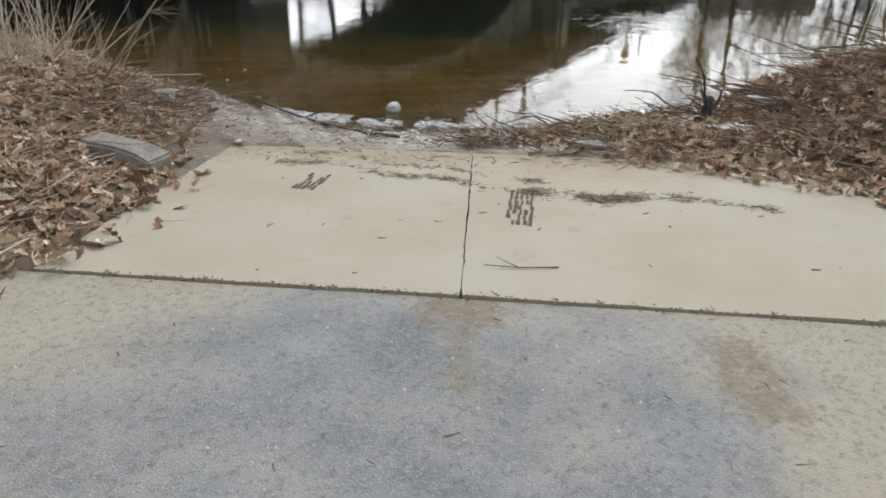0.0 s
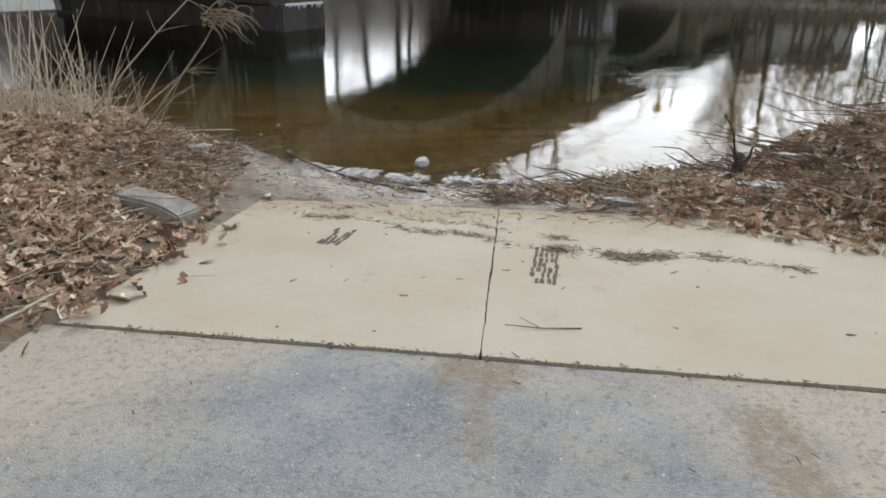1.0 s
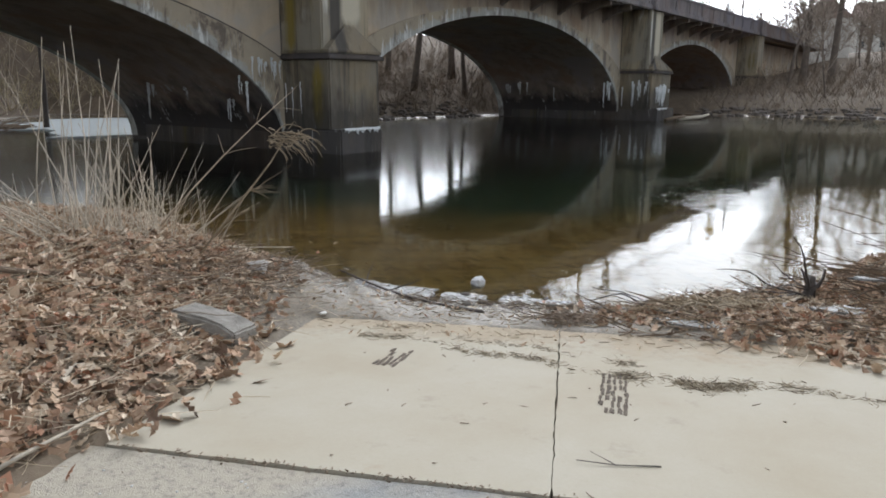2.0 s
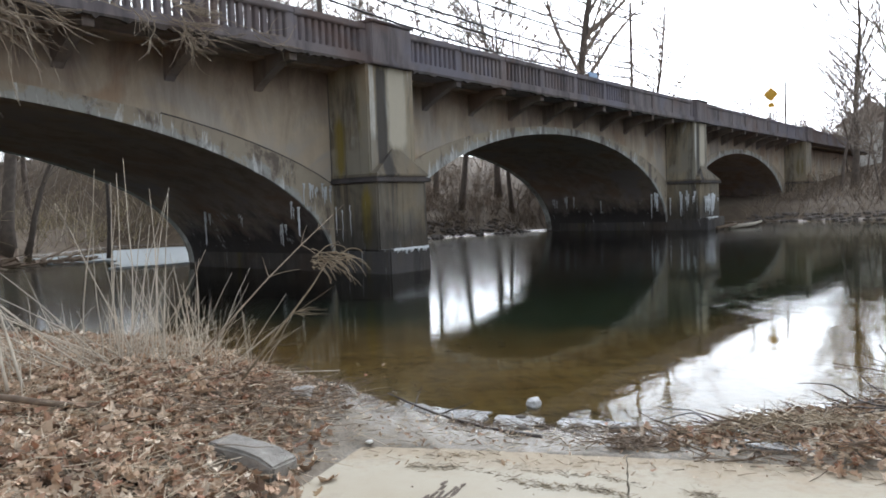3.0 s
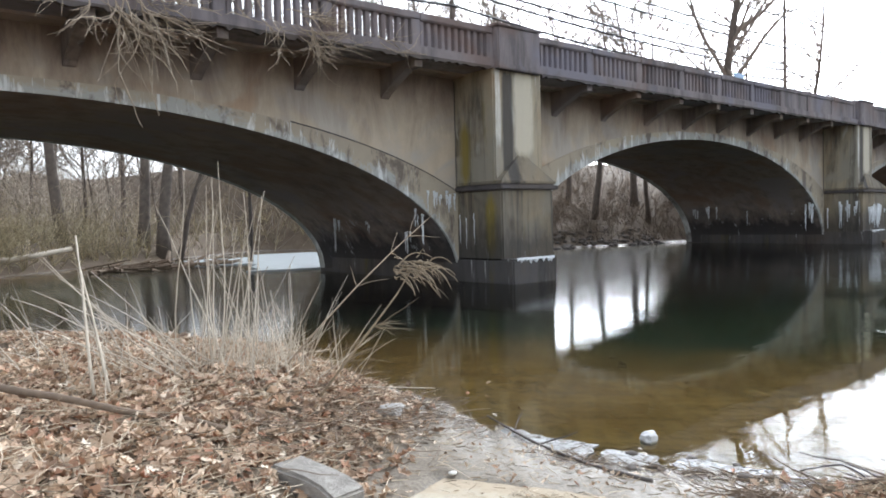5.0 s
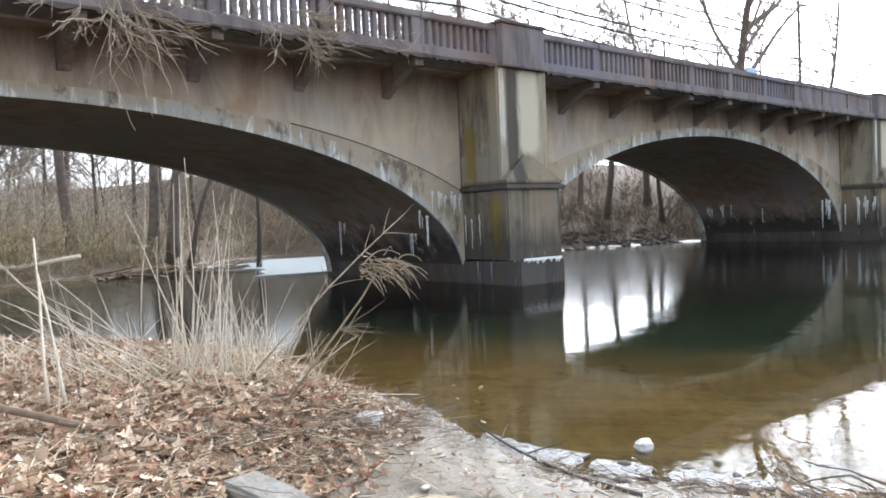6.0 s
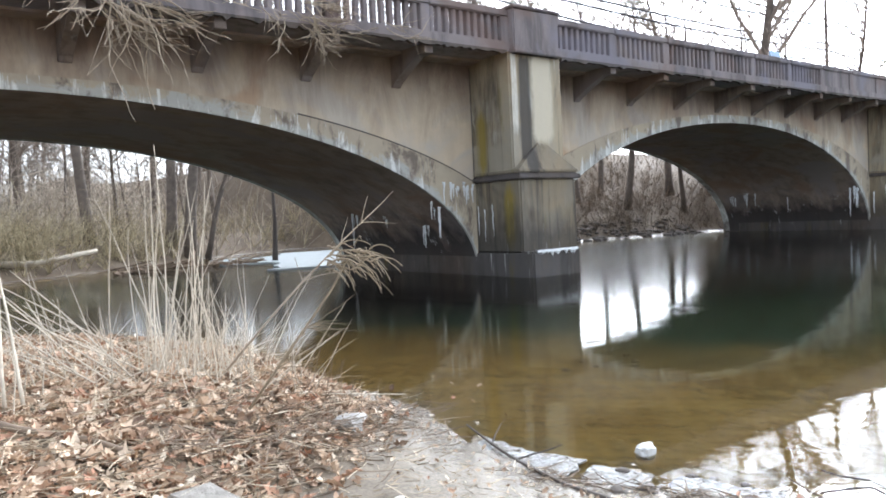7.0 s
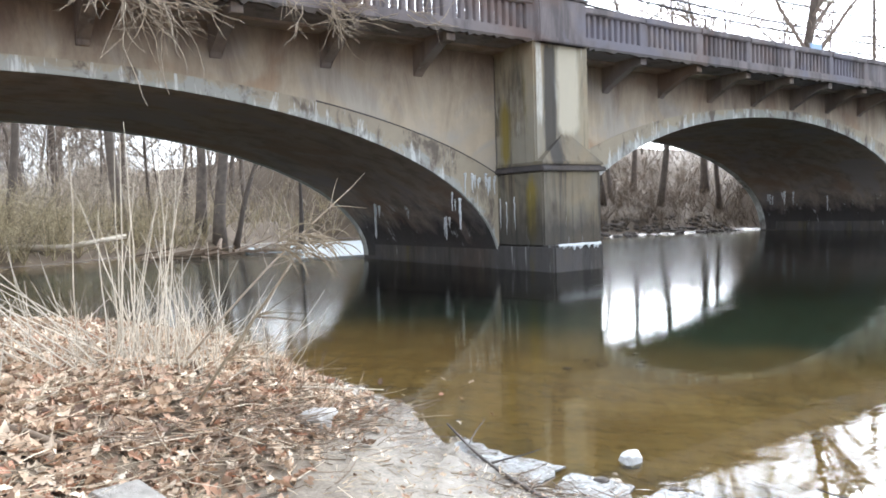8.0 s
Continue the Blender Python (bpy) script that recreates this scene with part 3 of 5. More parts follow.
def sloped(u0, u1, v0, v1, drop, mat, name, nseg=14, rough=0.0, seed=0):
    """A thick plate lying on the ramp between u0, u1 and v0, v1 with slightly crumbled edges."""
    rng = random.Random(seed)
    bm = bmesh.new()
    n, k = nseg, max(2, int(nseg * abs(v1 - v0) / abs(u1 - u0)))
    grid = []
    for i in range(n + 1):
        row = []
        for j in range(k + 1):
            u, v = u0 + (u1 - u0) * i / n, v0 + (v1 - v0) * j / k
            if i in (0, n):
                u += rng.uniform(-rough, rough)
            if abs(u) < 0.05:
                u += SKEW * v
            if j in (0, k):
                v += rng.uniform(-rough, rough)
            x, y = xy(u, v)
            row.append(bm.verts.new((x, y, (0.48 - 0.109 * u if u > 0 else 0.48 - 0.075 * u) - drop)))
        grid.append(row)
    fs = [bm.faces.new((grid[i][j], grid[i + 1][j], grid[i + 1][j + 1], grid[i][j + 1])) for i in range(n) for j in range(k)]
    ext = bmesh.ops.extrude_face_region(bm, geom=fs)
    for w in ext["geom"]:
        if isinstance(w, bmesh.types.BMVert):
            w.co.z -= 0.16
    return part(name, bm, mat)


asphalt = sloped(-26, -0.006, -3.6, 3.0, 0.012, asphalt_material(), "pavement", 60, 0.008, 3)
tagged(asphalt, "worn blue-grey asphalt apron dusted with tan sand", "asphalt", kind="structure")
ramp_thing = thing("boat_ramp", "sandy concrete boat ramp of two slabs beside the river", "boat ramp", (*xy(1.5, 0), 0.3), kind="structure")
SLAB = slab_material()
for v0, v1, s in ((0.005, 2.15, 1), (-2.98, -0.005, 2)):
    sl = sloped(0.012, 3.2, v0, v1, 0.0, SLAB, "slab", 36, 0.006, s)
    sl.parent = ramp_thing
    sl.matrix_parent_inverse = Matrix.Translation(ramp_thing.location).inverted()

# ---- the bridge ----
bridge = thing("bridge", "old stained concrete bridge with three low arches over the river", "bridge", (0, 18.4, 0))
SHIFT = Matrix.Translation((0, -18.4, 0))


def bpart(name, bm, mat, parent=None, label=""):
    ob = part(name, bm, mat, None, label)
    ob.parent = parent or bridge
    ob.matrix_parent_inverse = SHIFT if parent is None else Matrix.Identity(4)
    return ob


FACE, BACK = 18.4, 27.4
EDGE, FAR_EDGE = 16.5, 29.3


def top_z(x):
    return 8.08 + 0.0025 * (x - 17)


def oval(xs, c, a, z0, crown):
    return z0 + (crown - z0) * np.sqrt(np.clip(1 - ((xs - c) / a) ** 2, 0, 1))


ARCHES = [(8.15, 5.16, 0.15), (37.25, 5.50, 0.05), (66.35, 5.50, 0.05)]
for c, crown, z0 in ARCHES:
    half = 13.25
    xs = c - half * np.cos(np.linspace(0, math.pi, 73))
    lo = oval(xs, c, half, z0, crown)
    hi = oval(xs, c, 15.6, z0, crown + 0.35)
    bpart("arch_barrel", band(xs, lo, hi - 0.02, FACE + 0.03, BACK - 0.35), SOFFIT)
    bpart("arch_ring", band(xs, lo, hi, FACE - 0.06, FACE + 0.03), RING, label="limy white-streaked arch ring")
    bpart("arch_ring", band(xs, lo, hi, BACK - 0.35, BACK + 0.06), RING)
    keep = (hi < 5.0 + (c > 20) * 0.3) & (np.abs(xs - c) < 13.2)
    if c < 20:
        run = keep & (xs > c)
        bpart("joint", band(xs[run], hi[run] - 0.004, hi[run] + 0.045, FACE - 0.045, FACE + 0.02), CRACK, label="dark open joint above the arch ring")
    tops = np.array([top_z(x) - 1.15 for x in xs])
    bpart("spandrel_wall", band(xs, hi - 0.01, tops, FACE, FACE + 0.34), WALL)
    bpart("spandrel_wall", band(xs, hi - 0.05, tops, BACK - 0.34, BACK), WALL)

deck_xs = np.linspace(-24, 120, 60)
tz = np.array([top_z(x) for x in deck_xs])
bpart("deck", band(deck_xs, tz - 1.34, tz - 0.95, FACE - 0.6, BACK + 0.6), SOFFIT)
for y0, y1 in ((EDGE, FACE - 0.6), (BACK + 0.6, FAR_EDGE)):
    bpart("fascia", band(deck_xs, tz - 1.27, tz - 1.0, y0, y1), RAIL)


def spalled_edge(x0, x1, seed):
    """The crumbled, black-stained lower lip of the fascia."""
    rg = random.Random(seed)
    xs, lo = [], []
    x = x0
    while x < x1:
        xs.append(x)
        lo.append(top_z(x) - 1.27 - (0.02 + 0.09 * rg.random() ** 2))
        x += rg.uniform(0.05, 0.22)
    return bpart("spalled_edge", band(xs, lo, [top_z(x) - 1.235 for x in xs], EDGE - 0.012, EDGE + 0.12), CAP, label="crumbled black-stained lower edge of the deck")


spalled_edge(-5.0, 21.4, 1)
spalled_edge(23.7, 50.5, 2)


def pier(x0, wide=0.0):
    p = bpart("pier", block(x0, x0 + 2.6, FACE - 0.05, BACK + 0.05, -2.2, 6.7, 0.04), BASE)
    up = x0 + 2.24
    def sub(name, bm, mat, label=""):
        ob = part(name, bm, mat, p, label)
        return ob
    sub("shaft", block(x0, up, 16.5, FACE, 3.0, top_z(x0) - 1.22, 0.05), PIER, "streaked pilaster shaft with moss and white lime")
    sub("lower_block", block(x0, x0 + 2.45 + wide, 16.25, FACE, 0.5, 3.0, 0.05), FOOT)
    sub("plinth", block(x0 - 0.06, x0 + 2.0 + wide, 15.75, FACE + 8, -2.2, 0.78, 0.06), BASE)
    sub("string_course", block(x0 - 0.1, x0 + 2.58 + wide, 16.12, FACE - 0.01, 2.98, 3.12, 0.03), CAP)
    sub("string_course", block(x0 - 0.02, x0 + 2.47 + wide, 16.23, FACE - 0.01, 3.12, 3.17, 0.01), CAP)
    sub("string_course", block(x0 - 0.05, x0 + 2.52 + wide, 16.18, FACE - 0.01, 3.17, 3.27, 0.025), FOOT)
    bm = bmesh.new()
    b = [bm.verts.new(q) for q in ((x0 - 0.02, 16.22, 3.27), (x0 + 2.48 + wide, 16.22, 3.27), (x0 + 2.48 + wide, 16.62, 3.27), (x0 - 0.02, 16.62, 3.27))]
    t = [bm.verts.new(q) for q in ((x0 + 1.05, 16.46, 4.1), (x0 + 1.35, 16.46, 4.1), (x0 + 1.35, 16.62, 4.12), (x0 + 1.05, 16.62, 4.12))]
    for i in range(4):
        bm.faces.new((b[i], b[(i + 1) % 4], t[(i + 1) % 4], t[i]))
    bm.faces.new(t)
    bm.faces.new(list(reversed(b)))
    sub("sloped_cap", bm, FOOT, "dark sloped weathering cap")
    zt = top_z(x0)
    sub("parapet_post", block(x0 + 0.1, x0 + 2.05, 16.33, 17.1, zt - 1.32, zt + 0.02, 0.04), RAIL)
    sub("parapet_post", block(x0 + 0.04, x0 + 2.11, 16.27, 17.15, zt + 0.02, zt + 0.11, 0.03), RAIL)
    sub("parapet_post", block(x0 + 0.04, x0 + 2.11, 16.26, 17.15, zt - 1.32, zt - 1.16, 0.03), RAIL)


for x0, wide in ((21.4, 0.0), (50.5, 1.3), (79.6, 0.0), (-7.7, 0.0)):
    pier(x0, wide)
bpart("abutment", block(82.0, 118, FACE - 0.02, BACK, -2, 6.75, 0.04), WALL)
bpart("abutment", block(-24, -7.6, FACE - 0.02, BACK, -2, 6.75, 0.04), WALL)


def bracket(x):
    """A cantilever bracket under the overhanging deck edge."""
    zb = top_z(x) - 1.26
    prof = [(FACE + 0.05, zb - 0.98), (FACE - 0.05, zb - 0.96), (FACE - 0.14, zb - 0.84), (FACE - 0.7, zb - 0.56), (FACE - 1.36, zb - 0.25), (FACE - 1.40, zb - 0.30), (FACE - 1.74, zb - 0.28), (FACE - 1.74, zb + 0.05), (FACE + 0.05, zb + 0.05)]
    bm = bmesh.new()
    a = [bm.verts.new((x - 0.15, y, z)) for y, z in prof]
    c = [bm.verts.new((x + 0.15, y, z)) for y, z in prof]
    bm.faces.new(a)
    bm.faces.new(list(reversed(c)))
    n = len(prof)
    for i in range(n):
        bm.faces.new((a[i], c[i], c[(i + 1) % n], a[(i + 1) % n]))
    bmesh.ops.bevel(bm, geom=list(bm.edges), offset=0.015, segments=1, affect="EDGES")
    return bpart("bracket", bm, BRACKET)


for k in range(8):
    bracket(18.55 - 2.97 * k)
    bracket(26.45 + 3.0 * k)
    bracket(55.55 + 3.0 * k)

# parapet of posts, rails and balusters
bal = block(-0.075, 0.075, -0.09, 0.09, 0.0, 0.78, 0.02)
bal_mesh = bpy.data.meshes.new("baluster")
bmesh.ops.recalc_face_normals(bal, faces=bal.faces)
bal.to_mesh(bal_mesh)
bal.free()
bal_mesh.materials.append(RAIL)


def rail_panel(x0, x1, y, solid=False, singly=True):
    zt = top_z((x0 + x1) / 2)
    w = 0.15
    panel = bpart("parapet_panel", block(x0, x1, y - w - 0.03, y + w + 0.03, zt - 0.22, zt, 0.035), RAIL)
    part("bottom_rail", block(x0, x1, y - w, y + w, zt - 1.02, zt - 0.94, 0.02), RAIL, panel)
    part("parapet_end", block(x1 - 0.3, x1 + 0.02, y - w - 0.015, y + w + 0.015, zt - 1.02, zt - 0.2, 0.02), RAIL, panel)
    if solid:
        part("infill", block(x0, x1 - 0.3, y - w + 0.03, y + w - 0.03, zt - 1.0, zt - 0.2, 0.01), RAIL, panel)
        return
    n = max(3, int((x1 - x0 - 0.3) / 0.26))
    V, F = [], []
    for i in range(n):
        x = x0 + (x1 - 0.3 - x0) * (i + 0.5) / n
        if singly:
            ob = new("baluster", bal_mesh)
            ob.location = (x, y, zt - 0.97)
            ob.parent = panel
        else:
            k = len(V)
            V += [(x + a, y + c, zt - h) for a in (-0.075, 0.075) for c in (-0.09, 0.09) for h in (1.0, 0.2)]
            F += [tuple(k + i for i in q) for q in ((0, 1, 3, 2), (4, 6, 7, 5), (0, 4, 5, 1), (2, 3, 7, 6))]
    if not singly:
        tagged(part("balusters", (V, F), RAIL, panel), kind="stuff")


NEAR_Y, FAR_Y = EDGE + 0.22, FAR_EDGE - 0.22
for k in range(9):
    rail_panel(21.5 - 2.95 * (k + 1), 21.5 - 2.95 * k, NEAR_Y)
    a = 23.45 + 3.0 * k
    rail_panel(a, a + 3.0, NEAR_Y, solid=k >= 6)
    rail_panel(52.55 + 3.0 * k, 55.55 + 3.0 * k, NEAR_Y, solid=True)
for k in range(12):
    rail_panel(-24 + 10 * k, -14 + 10 * k, FAR_Y, singly=False)
rail_panel(81.6, 100, NEAR_Y, solid=True)
rail_panel(-24, -5.2, NEAR_Y, singly=False)


# ---- woods, poles and houses beyond the bridge ----
def gz(x, y):
    """Height of the ground sheet, as it is meshed."""
    u, v = uv_of(x, y)
    if -3.4 < u < 6.9 and -5.9 < v < 8.9:
        return float(ground_height(x, y))
    i = min(max(int(np.searchsorted(gu, u)) - 1, 0), nu - 2)
    j = min(max(int(np.searchsorted(gv, v)) - 1, 0), nv - 2)
    a, b = (u - gu[i]) / (gu[i + 1] - gu[i]), (v - gv[j]) / (gv[j + 1] - gv[j])
    return float((GZ[i, j] * (1 - a) + GZ[i + 1, j] * a) * (1 - b) + (GZ[i, j + 1] * (1 - a) + GZ[i + 1, j + 1] * a) * b)


def bare_tree(seed, h, r, lean=0.05, low=0.35, limbs=15):
    """A leafless tree: a crooked tapered trunk, limbs, branches and twigs. Parts: trunk, crown."""
    rng = random.Random(seed)
    V, F = [], []
    line = wander(rng, (0, 0, -0.3), (rng.uniform(-lean, lean), rng.uniform(-lean, lean), 1), h, 12, 0.07)
    rad = [r * (1.25 if i == 0 else 1.0) * (1 - 0.93 * (i / 12) ** 0.9) for i in range(13)]
    tube(V, F, line, rad, 8)
    C, G = [], []
    for k in range(limbs):
        f = low + (0.97 - low) * (k + rng.random()) / limbs
        i = min(11, int(f * 12))
        w = f * 12 - i
        p = Vector(line[i]).lerp(Vector(line[i + 1]), w)
        a = rng.uniform(0, 2 * math.pi)
        up = rng.uniform(0.45, 1.3)
        ln = h * rng.uniform(0.22, 0.42) * (1.15 - 0.55 * f)
        r0 = max(0.04, rad[i] * rng.uniform(0.35, 0.55))
        limb = wander(rng, p, (math.cos(a), math.sin(a), up), ln, 5, 0.17, -0.05)
        tube(C, G, limb, taper(r0, r0 * 0.25, 5), 4)
        for j in range(5):
            q = limb[rng.randint(1, 5)]
            d = Vector((math.cos(a), math.sin(a), up)) + Vector((rng.uniform(-1, 1), rng.uniform(-1, 1), rng.uniform(-0.3, 0.8)))
            sub = wander(rng, q, d, ln * rng.uniform(0.3, 0.6), 3, 0.2, -0.04)
            r1 = max(0.026, r0 * 0.42)
            tube(C, G, sub, taper(r1, r1 * 0.3, 3), 3)
            for t in range(4):
                e = Vector(sub[rng.randint(1, 3)])
                dd = d + Vector((rng.uniform(-1.2, 1.2), rng.uniform(-1.2, 1.2), rng.uniform(-0.4, 0.9)))
                tw = wander(rng, e, dd, ln * rng.uniform(0.14, 0.3), 2, 0.2)
                tube(C, G, tw, [max(0.02, r1 * 0.5), 0.018, 0.012], 3)
    return (V, F), (C, G)


KINDS = []
for s, (h, r, low, limbs) in enumerate([(17, 0.24, 0.3, 22), (21, 0.32, 0.3, 26), (13, 0.15, 0.25, 20), (9, 0.09, 0.2, 18), (24, 0.45, 0.3, 28), (7, 0.05, 0.12, 18)]):
    tr, cr = bare_tree(40 + s, h, r, 0.12, low, limbs)
    KINDS.append((h, tr, cr))
LABELS = ["leafless grey-brown tree on the wooded far bank", "tall leafless tree with a forked bare crown", "slender leafless tree among bank brush", "young leafless tree on the brushy bank", "large old leafless tree with a thick trunk", "leafless sapling in the bank undergrowth"]
MASTERS = {}


def tree(kind, x, y, turn=0.0, size=1.0, tilt=0.0, label=""):
    m = Matrix.LocRotScale((x, y, gz(x, y)), Euler((tilt, 0, turn)), (size, size, size))
    if kind not in MASTERS:
        h, tr, cr = KINDS[kind]
        t = thing("bare_tree", LABELS[kind], "tree", group="bare trees by the river")
        smooth(part("trunk", tr, BARK, t))
        part("crown", cr, TWIGS, t)
        t.matrix_basis = m
        MASTERS[kind] = t
        return t
    t = copy_thing(MASTERS[kind], Matrix.Identity(4))
    t.matrix_basis = m
    if label:
        t["label"] = label
    return t


for q in ((1, 36.5, 41, 0.3, 0.95), (0, 40.5, 38, 1.6, 1.15, 0.2), (2, 43.5, 34.5, 1.6, 1.35, -0.28), (0, 47.8, 33.2, 1.5, 1.1, 0.14), (2, 52.0, 31.5, 1.7, 1.3, -0.24), (0, 56.8, 32.5, 4.0, 1.0, 0.1), (1, 66, 34, 5.0, 0.8)):
    tree(*q)
tree(4, 59.0, 29.9, 0.4, 1.2)
tree(2, 60.2, 28.9, 1.4, 1.35)
tree(1, 74.5, 29.2, 2.0, 0.95)
tree(1, 54.6, 34.5, 0.3, 0.95)
tree(0, 50.8, 38.2, 2.2, 1.05)
tree(2, 46.5, 36.5, 2.9, 1.25)
tree(1, 83.3, 13.1, 1.1, 1.1)
tree(1, 83.8, 10.7, 2.6, 1.15)
tree(2, 80.5, 13.8, 0.6, 1.2)
tree(4, 20.8, 44.9, 2.0, 0.95, label="large leafless tree with a dark trunk at the far water's edge")
tree(2, 22.0, 45.6, 1.0, 1.3, 0.1)
tree(0, 38.8, 43.0, 1.9, 1.0, 0.16)
tree(4, 42.0, 46.0, 0.2, 0.8, -0.1)
tree(2, 40.2, 40.5, 0.9, 1.1, -0.25)
tree(0, 45.5, 44.0, 2.6, 0.9, -0.2)
rng = random.Random(11)
placed = 0
while placed < 125:
    x, y = rng.uniform(-28, 48), rng.uniform(33, 105)
    if gz(x, y) < 0.45 or (x > 30 and y < 48) or (x < 2 and y < 60 and rng.random() < 0.5) or (x > 22 and rng.random() < 0.6):
        continue
    tree(rng.choice((0, 1, 2, 2, 3, 3, 5)), x, y, rng.uniform(0, 6.28), rng.uniform(0.8, 1.2), rng.uniform(-0.12, 0.12))
    placed += 1
placed = 0
while placed < 20:
    x, y = rng.uniform(68, 150), rng.uniform(-60, 16)
    if gz(x, y) < 0.6 or (abs(y - 18) < 6 and x < 100) or (x > 95 and 8 < y):
        continue
    tree(rng.choice((2, 3, 3, 5, 5, 0)), x, y, rng.uniform(0, 6.28), rng.uniform(0.7, 1.1), rng.uniform(-0.12, 0.12))
    placed += 1
for k in range(26):
    tree(rng.choice((0, 2, 3)), rng.uniform(62, 130), rng.uniform(36, 80), rng.uniform(0, 6.28), rng.uniform(0.5, 0.8))


def brush(name, n, seed, where, hmin, hmax, mat, label, r=0.012, tilt=0.5):
    """Thin crooked stems of undergrowth, as one mesh."""
    rg = random.Random(seed)
    V, F = [], []
    while n > 0:
        x, y = where(rg)
        z = gz(x, y)
        if z < 0.12:
            continue
        n -= 1
        h = rg.uniform(hmin, hmax)
        line = wander(rg, (x, y, z - 0.05), (rg.uniform(-tilt, tilt), rg.uniform(-tilt, tilt), 1), h, 3, 0.2, 0.03)
        w = r * rg.uniform(0.6, 1.5)
        tube(V, F, line, [w, w * 0.8, w * 0.5, w * 0.2], 3)
    ob = part(name, (V, F), mat)
    tagged(ob, label, "undergrowth", kind="stuff")


def shrubs(n, seed, where, hmin, hmax, mat, label, r=0.014):
    """Bushy leafless shrubs: fanned stems with side twigs, as one mesh."""
    rg = random.Random(seed)
    V, F = [], []
    while n > 0:
        x, y = where(rg)
        z = gz(x, y)
        if z < 0.12:
            continue
        n -= 1
        h = rg.uniform(hmin, hmax)
        for _ in range(rg.randint(5, 8)):
            a, k = rg.uniform(0, 6.28), rg.uniform(0.1, 0.9)
            line = wander(rg, (x, y, z - 0.05), (math.cos(a) * k, math.sin(a) * k, 1), h * rg.uniform(0.6, 1.1), 4, 0.22, 0.04)
            w = r * rg.uniform(0.7, 1.5)
            tube(V, F, line, taper(w, w * 0.3, 4), 3)
            for _ in range(4):
                q = line[rg.randint(1, 4)]
                tw = wander(rg, q, (rg.uniform(-1, 1), rg.uniform(-1, 1), rg.uniform(-0.3, 0.9)), h * rg.uniform(0.15, 0.4), 2, 0.3, 0.03)
                tube(V, F, tw, [w * 0.55, w * 0.45, w * 0.2], 3)
    tagged(part("undergrowth", (V, F), mat), label, "undergrowth", kind="stuff")


shrubs(420, 61, lambda g: (g.uniform(-22, 36), 34 + 34 * g.random() ** 1.3), 1.2, 3.6, OLIVEBRUSH, "olive-brown bushy thicket along the far bank", 0.016)
shrubs(260, 62, lambda g: (g.uniform(2, 19), 35.5 + 9 * g.random() ** 1.4), 0.9, 2.6, OLIVEBRUSH, "yellowish dry shrubs at the far water's edge", 0.013)
shrubs(420, 63, lambda g: (g.uniform(33, 60), 29 + 16 * g.random()), 0.5, 1.7, BANKBRUSH, "grey-brown leafless shrubs behind the second arch", 0.013)
shrubs(330, 64, lambda g: (64 + 45 * g.random() ** 1.3, g.uniform(-40, 17)), 0.8, 2.8, BANKBRUSH, "grey-brown leafless shrubs on the bank below the road", 0.018)
shrubs(520, 65, lambda g: (g.uniform(-24, 25), 50 + 45 * g.random()), 2.0, 6.0, GREYBRUSH, "grey leafless thicket on the wooded hillside", 0.026)
brush("undergrowth", 2600, 15, lambda g: (g.uniform(-20, 40), 44 + 50 * g.random() ** 1.2), 1.5, 5.5, GREYBRUSH, "grey leafless thicket on the wooded hillside", 0.022, 0.8)
brush("undergrowth", 3000, 5, lambda g: (g.uniform(-25, 34), 31 + 26 * g.random() ** 1.6), 0.5, 2.6, BRUSH, "tangled brown dry brush along the far bank", 0.014, 1.0)
brush("undergrowth", 2600, 6, lambda g: (g.uniform(33, 58), 28.6 + 18 * g.random() ** 1.5), 0.4, 1.8, BANKBRUSH, "grey-brown dry brush behind the second arch", 0.016, 0.9)
brush("undergrowth", 6000, 7, lambda g: (63 + 45 * g.random() ** 1.4, g.uniform(-45, 17.5)), 0.5, 2.2, BANKBRUSH, "grey-brown thicket on the bank below the road", 0.02, 0.8)
brush("undergrowth", 1500, 8, lambda g: (g.uniform(62, 125), g.uniform(29, 50)), 1.0, 4.0, BANKBRUSH, "leafless thicket beyond the bridge approach", 0.025)


def boulder(seed, sx, sy, sz, cuts=2, rough=0.18):
    bm = bmesh.new()
    bmesh.ops.create_icosphere(bm, subdivisions=cuts, radius=1)
    rg = random.Random(seed)
    off = Vector((rg.uniform(0, 50), rg.uniform(0, 50), rg.uniform(0, 50)))
    for w in bm.verts:
        k = 1 + rough * noise.noise(w.co * 1.3 + off) + rough * 0.5 * noise.noise(w.co * 3.1 + off)
        c = w.co * k
        c.x, c.y, c.z = (max(-0.86, min(0.86, q)) for q in c)
        w.co = (c.x * sx, c.y * sy, c.z * sz)
    return bm


def rubble(name, n, seed, where, lo, hi, mat, label):
    rg = random.Random(seed)
    V, F = [], []
    forms = []
    for s in range(4):
        bm = boulder(s + seed, 1, 0.8, 0.6, 1, 0.3)
        bm.verts.index_update()
        forms.append(([tuple(w.co) for w in bm.verts], [tuple(w.index for w in f.verts) for f in bm.faces]))
        bm.free()
    for _ in range(n):
        x, y = where(rg)
        z, k = gz(x, y), rg.uniform(lo, hi)
        a = rg.uniform(0, 6.28)
        vs, fs = forms[rg.randrange(4)]
        q = len(V)
        V += [(x + k * (px * math.cos(a) - py * math.sin(a)), y + k * (px * math.sin(a) + py * math.cos(a)), z + k * pz * 0.8) for px, py, pz in vs]
        F += [tuple(i + q for i in f) for f in fs]
    tagged(part(name, (V, F), mat), label, "rocks", kind="stuff")


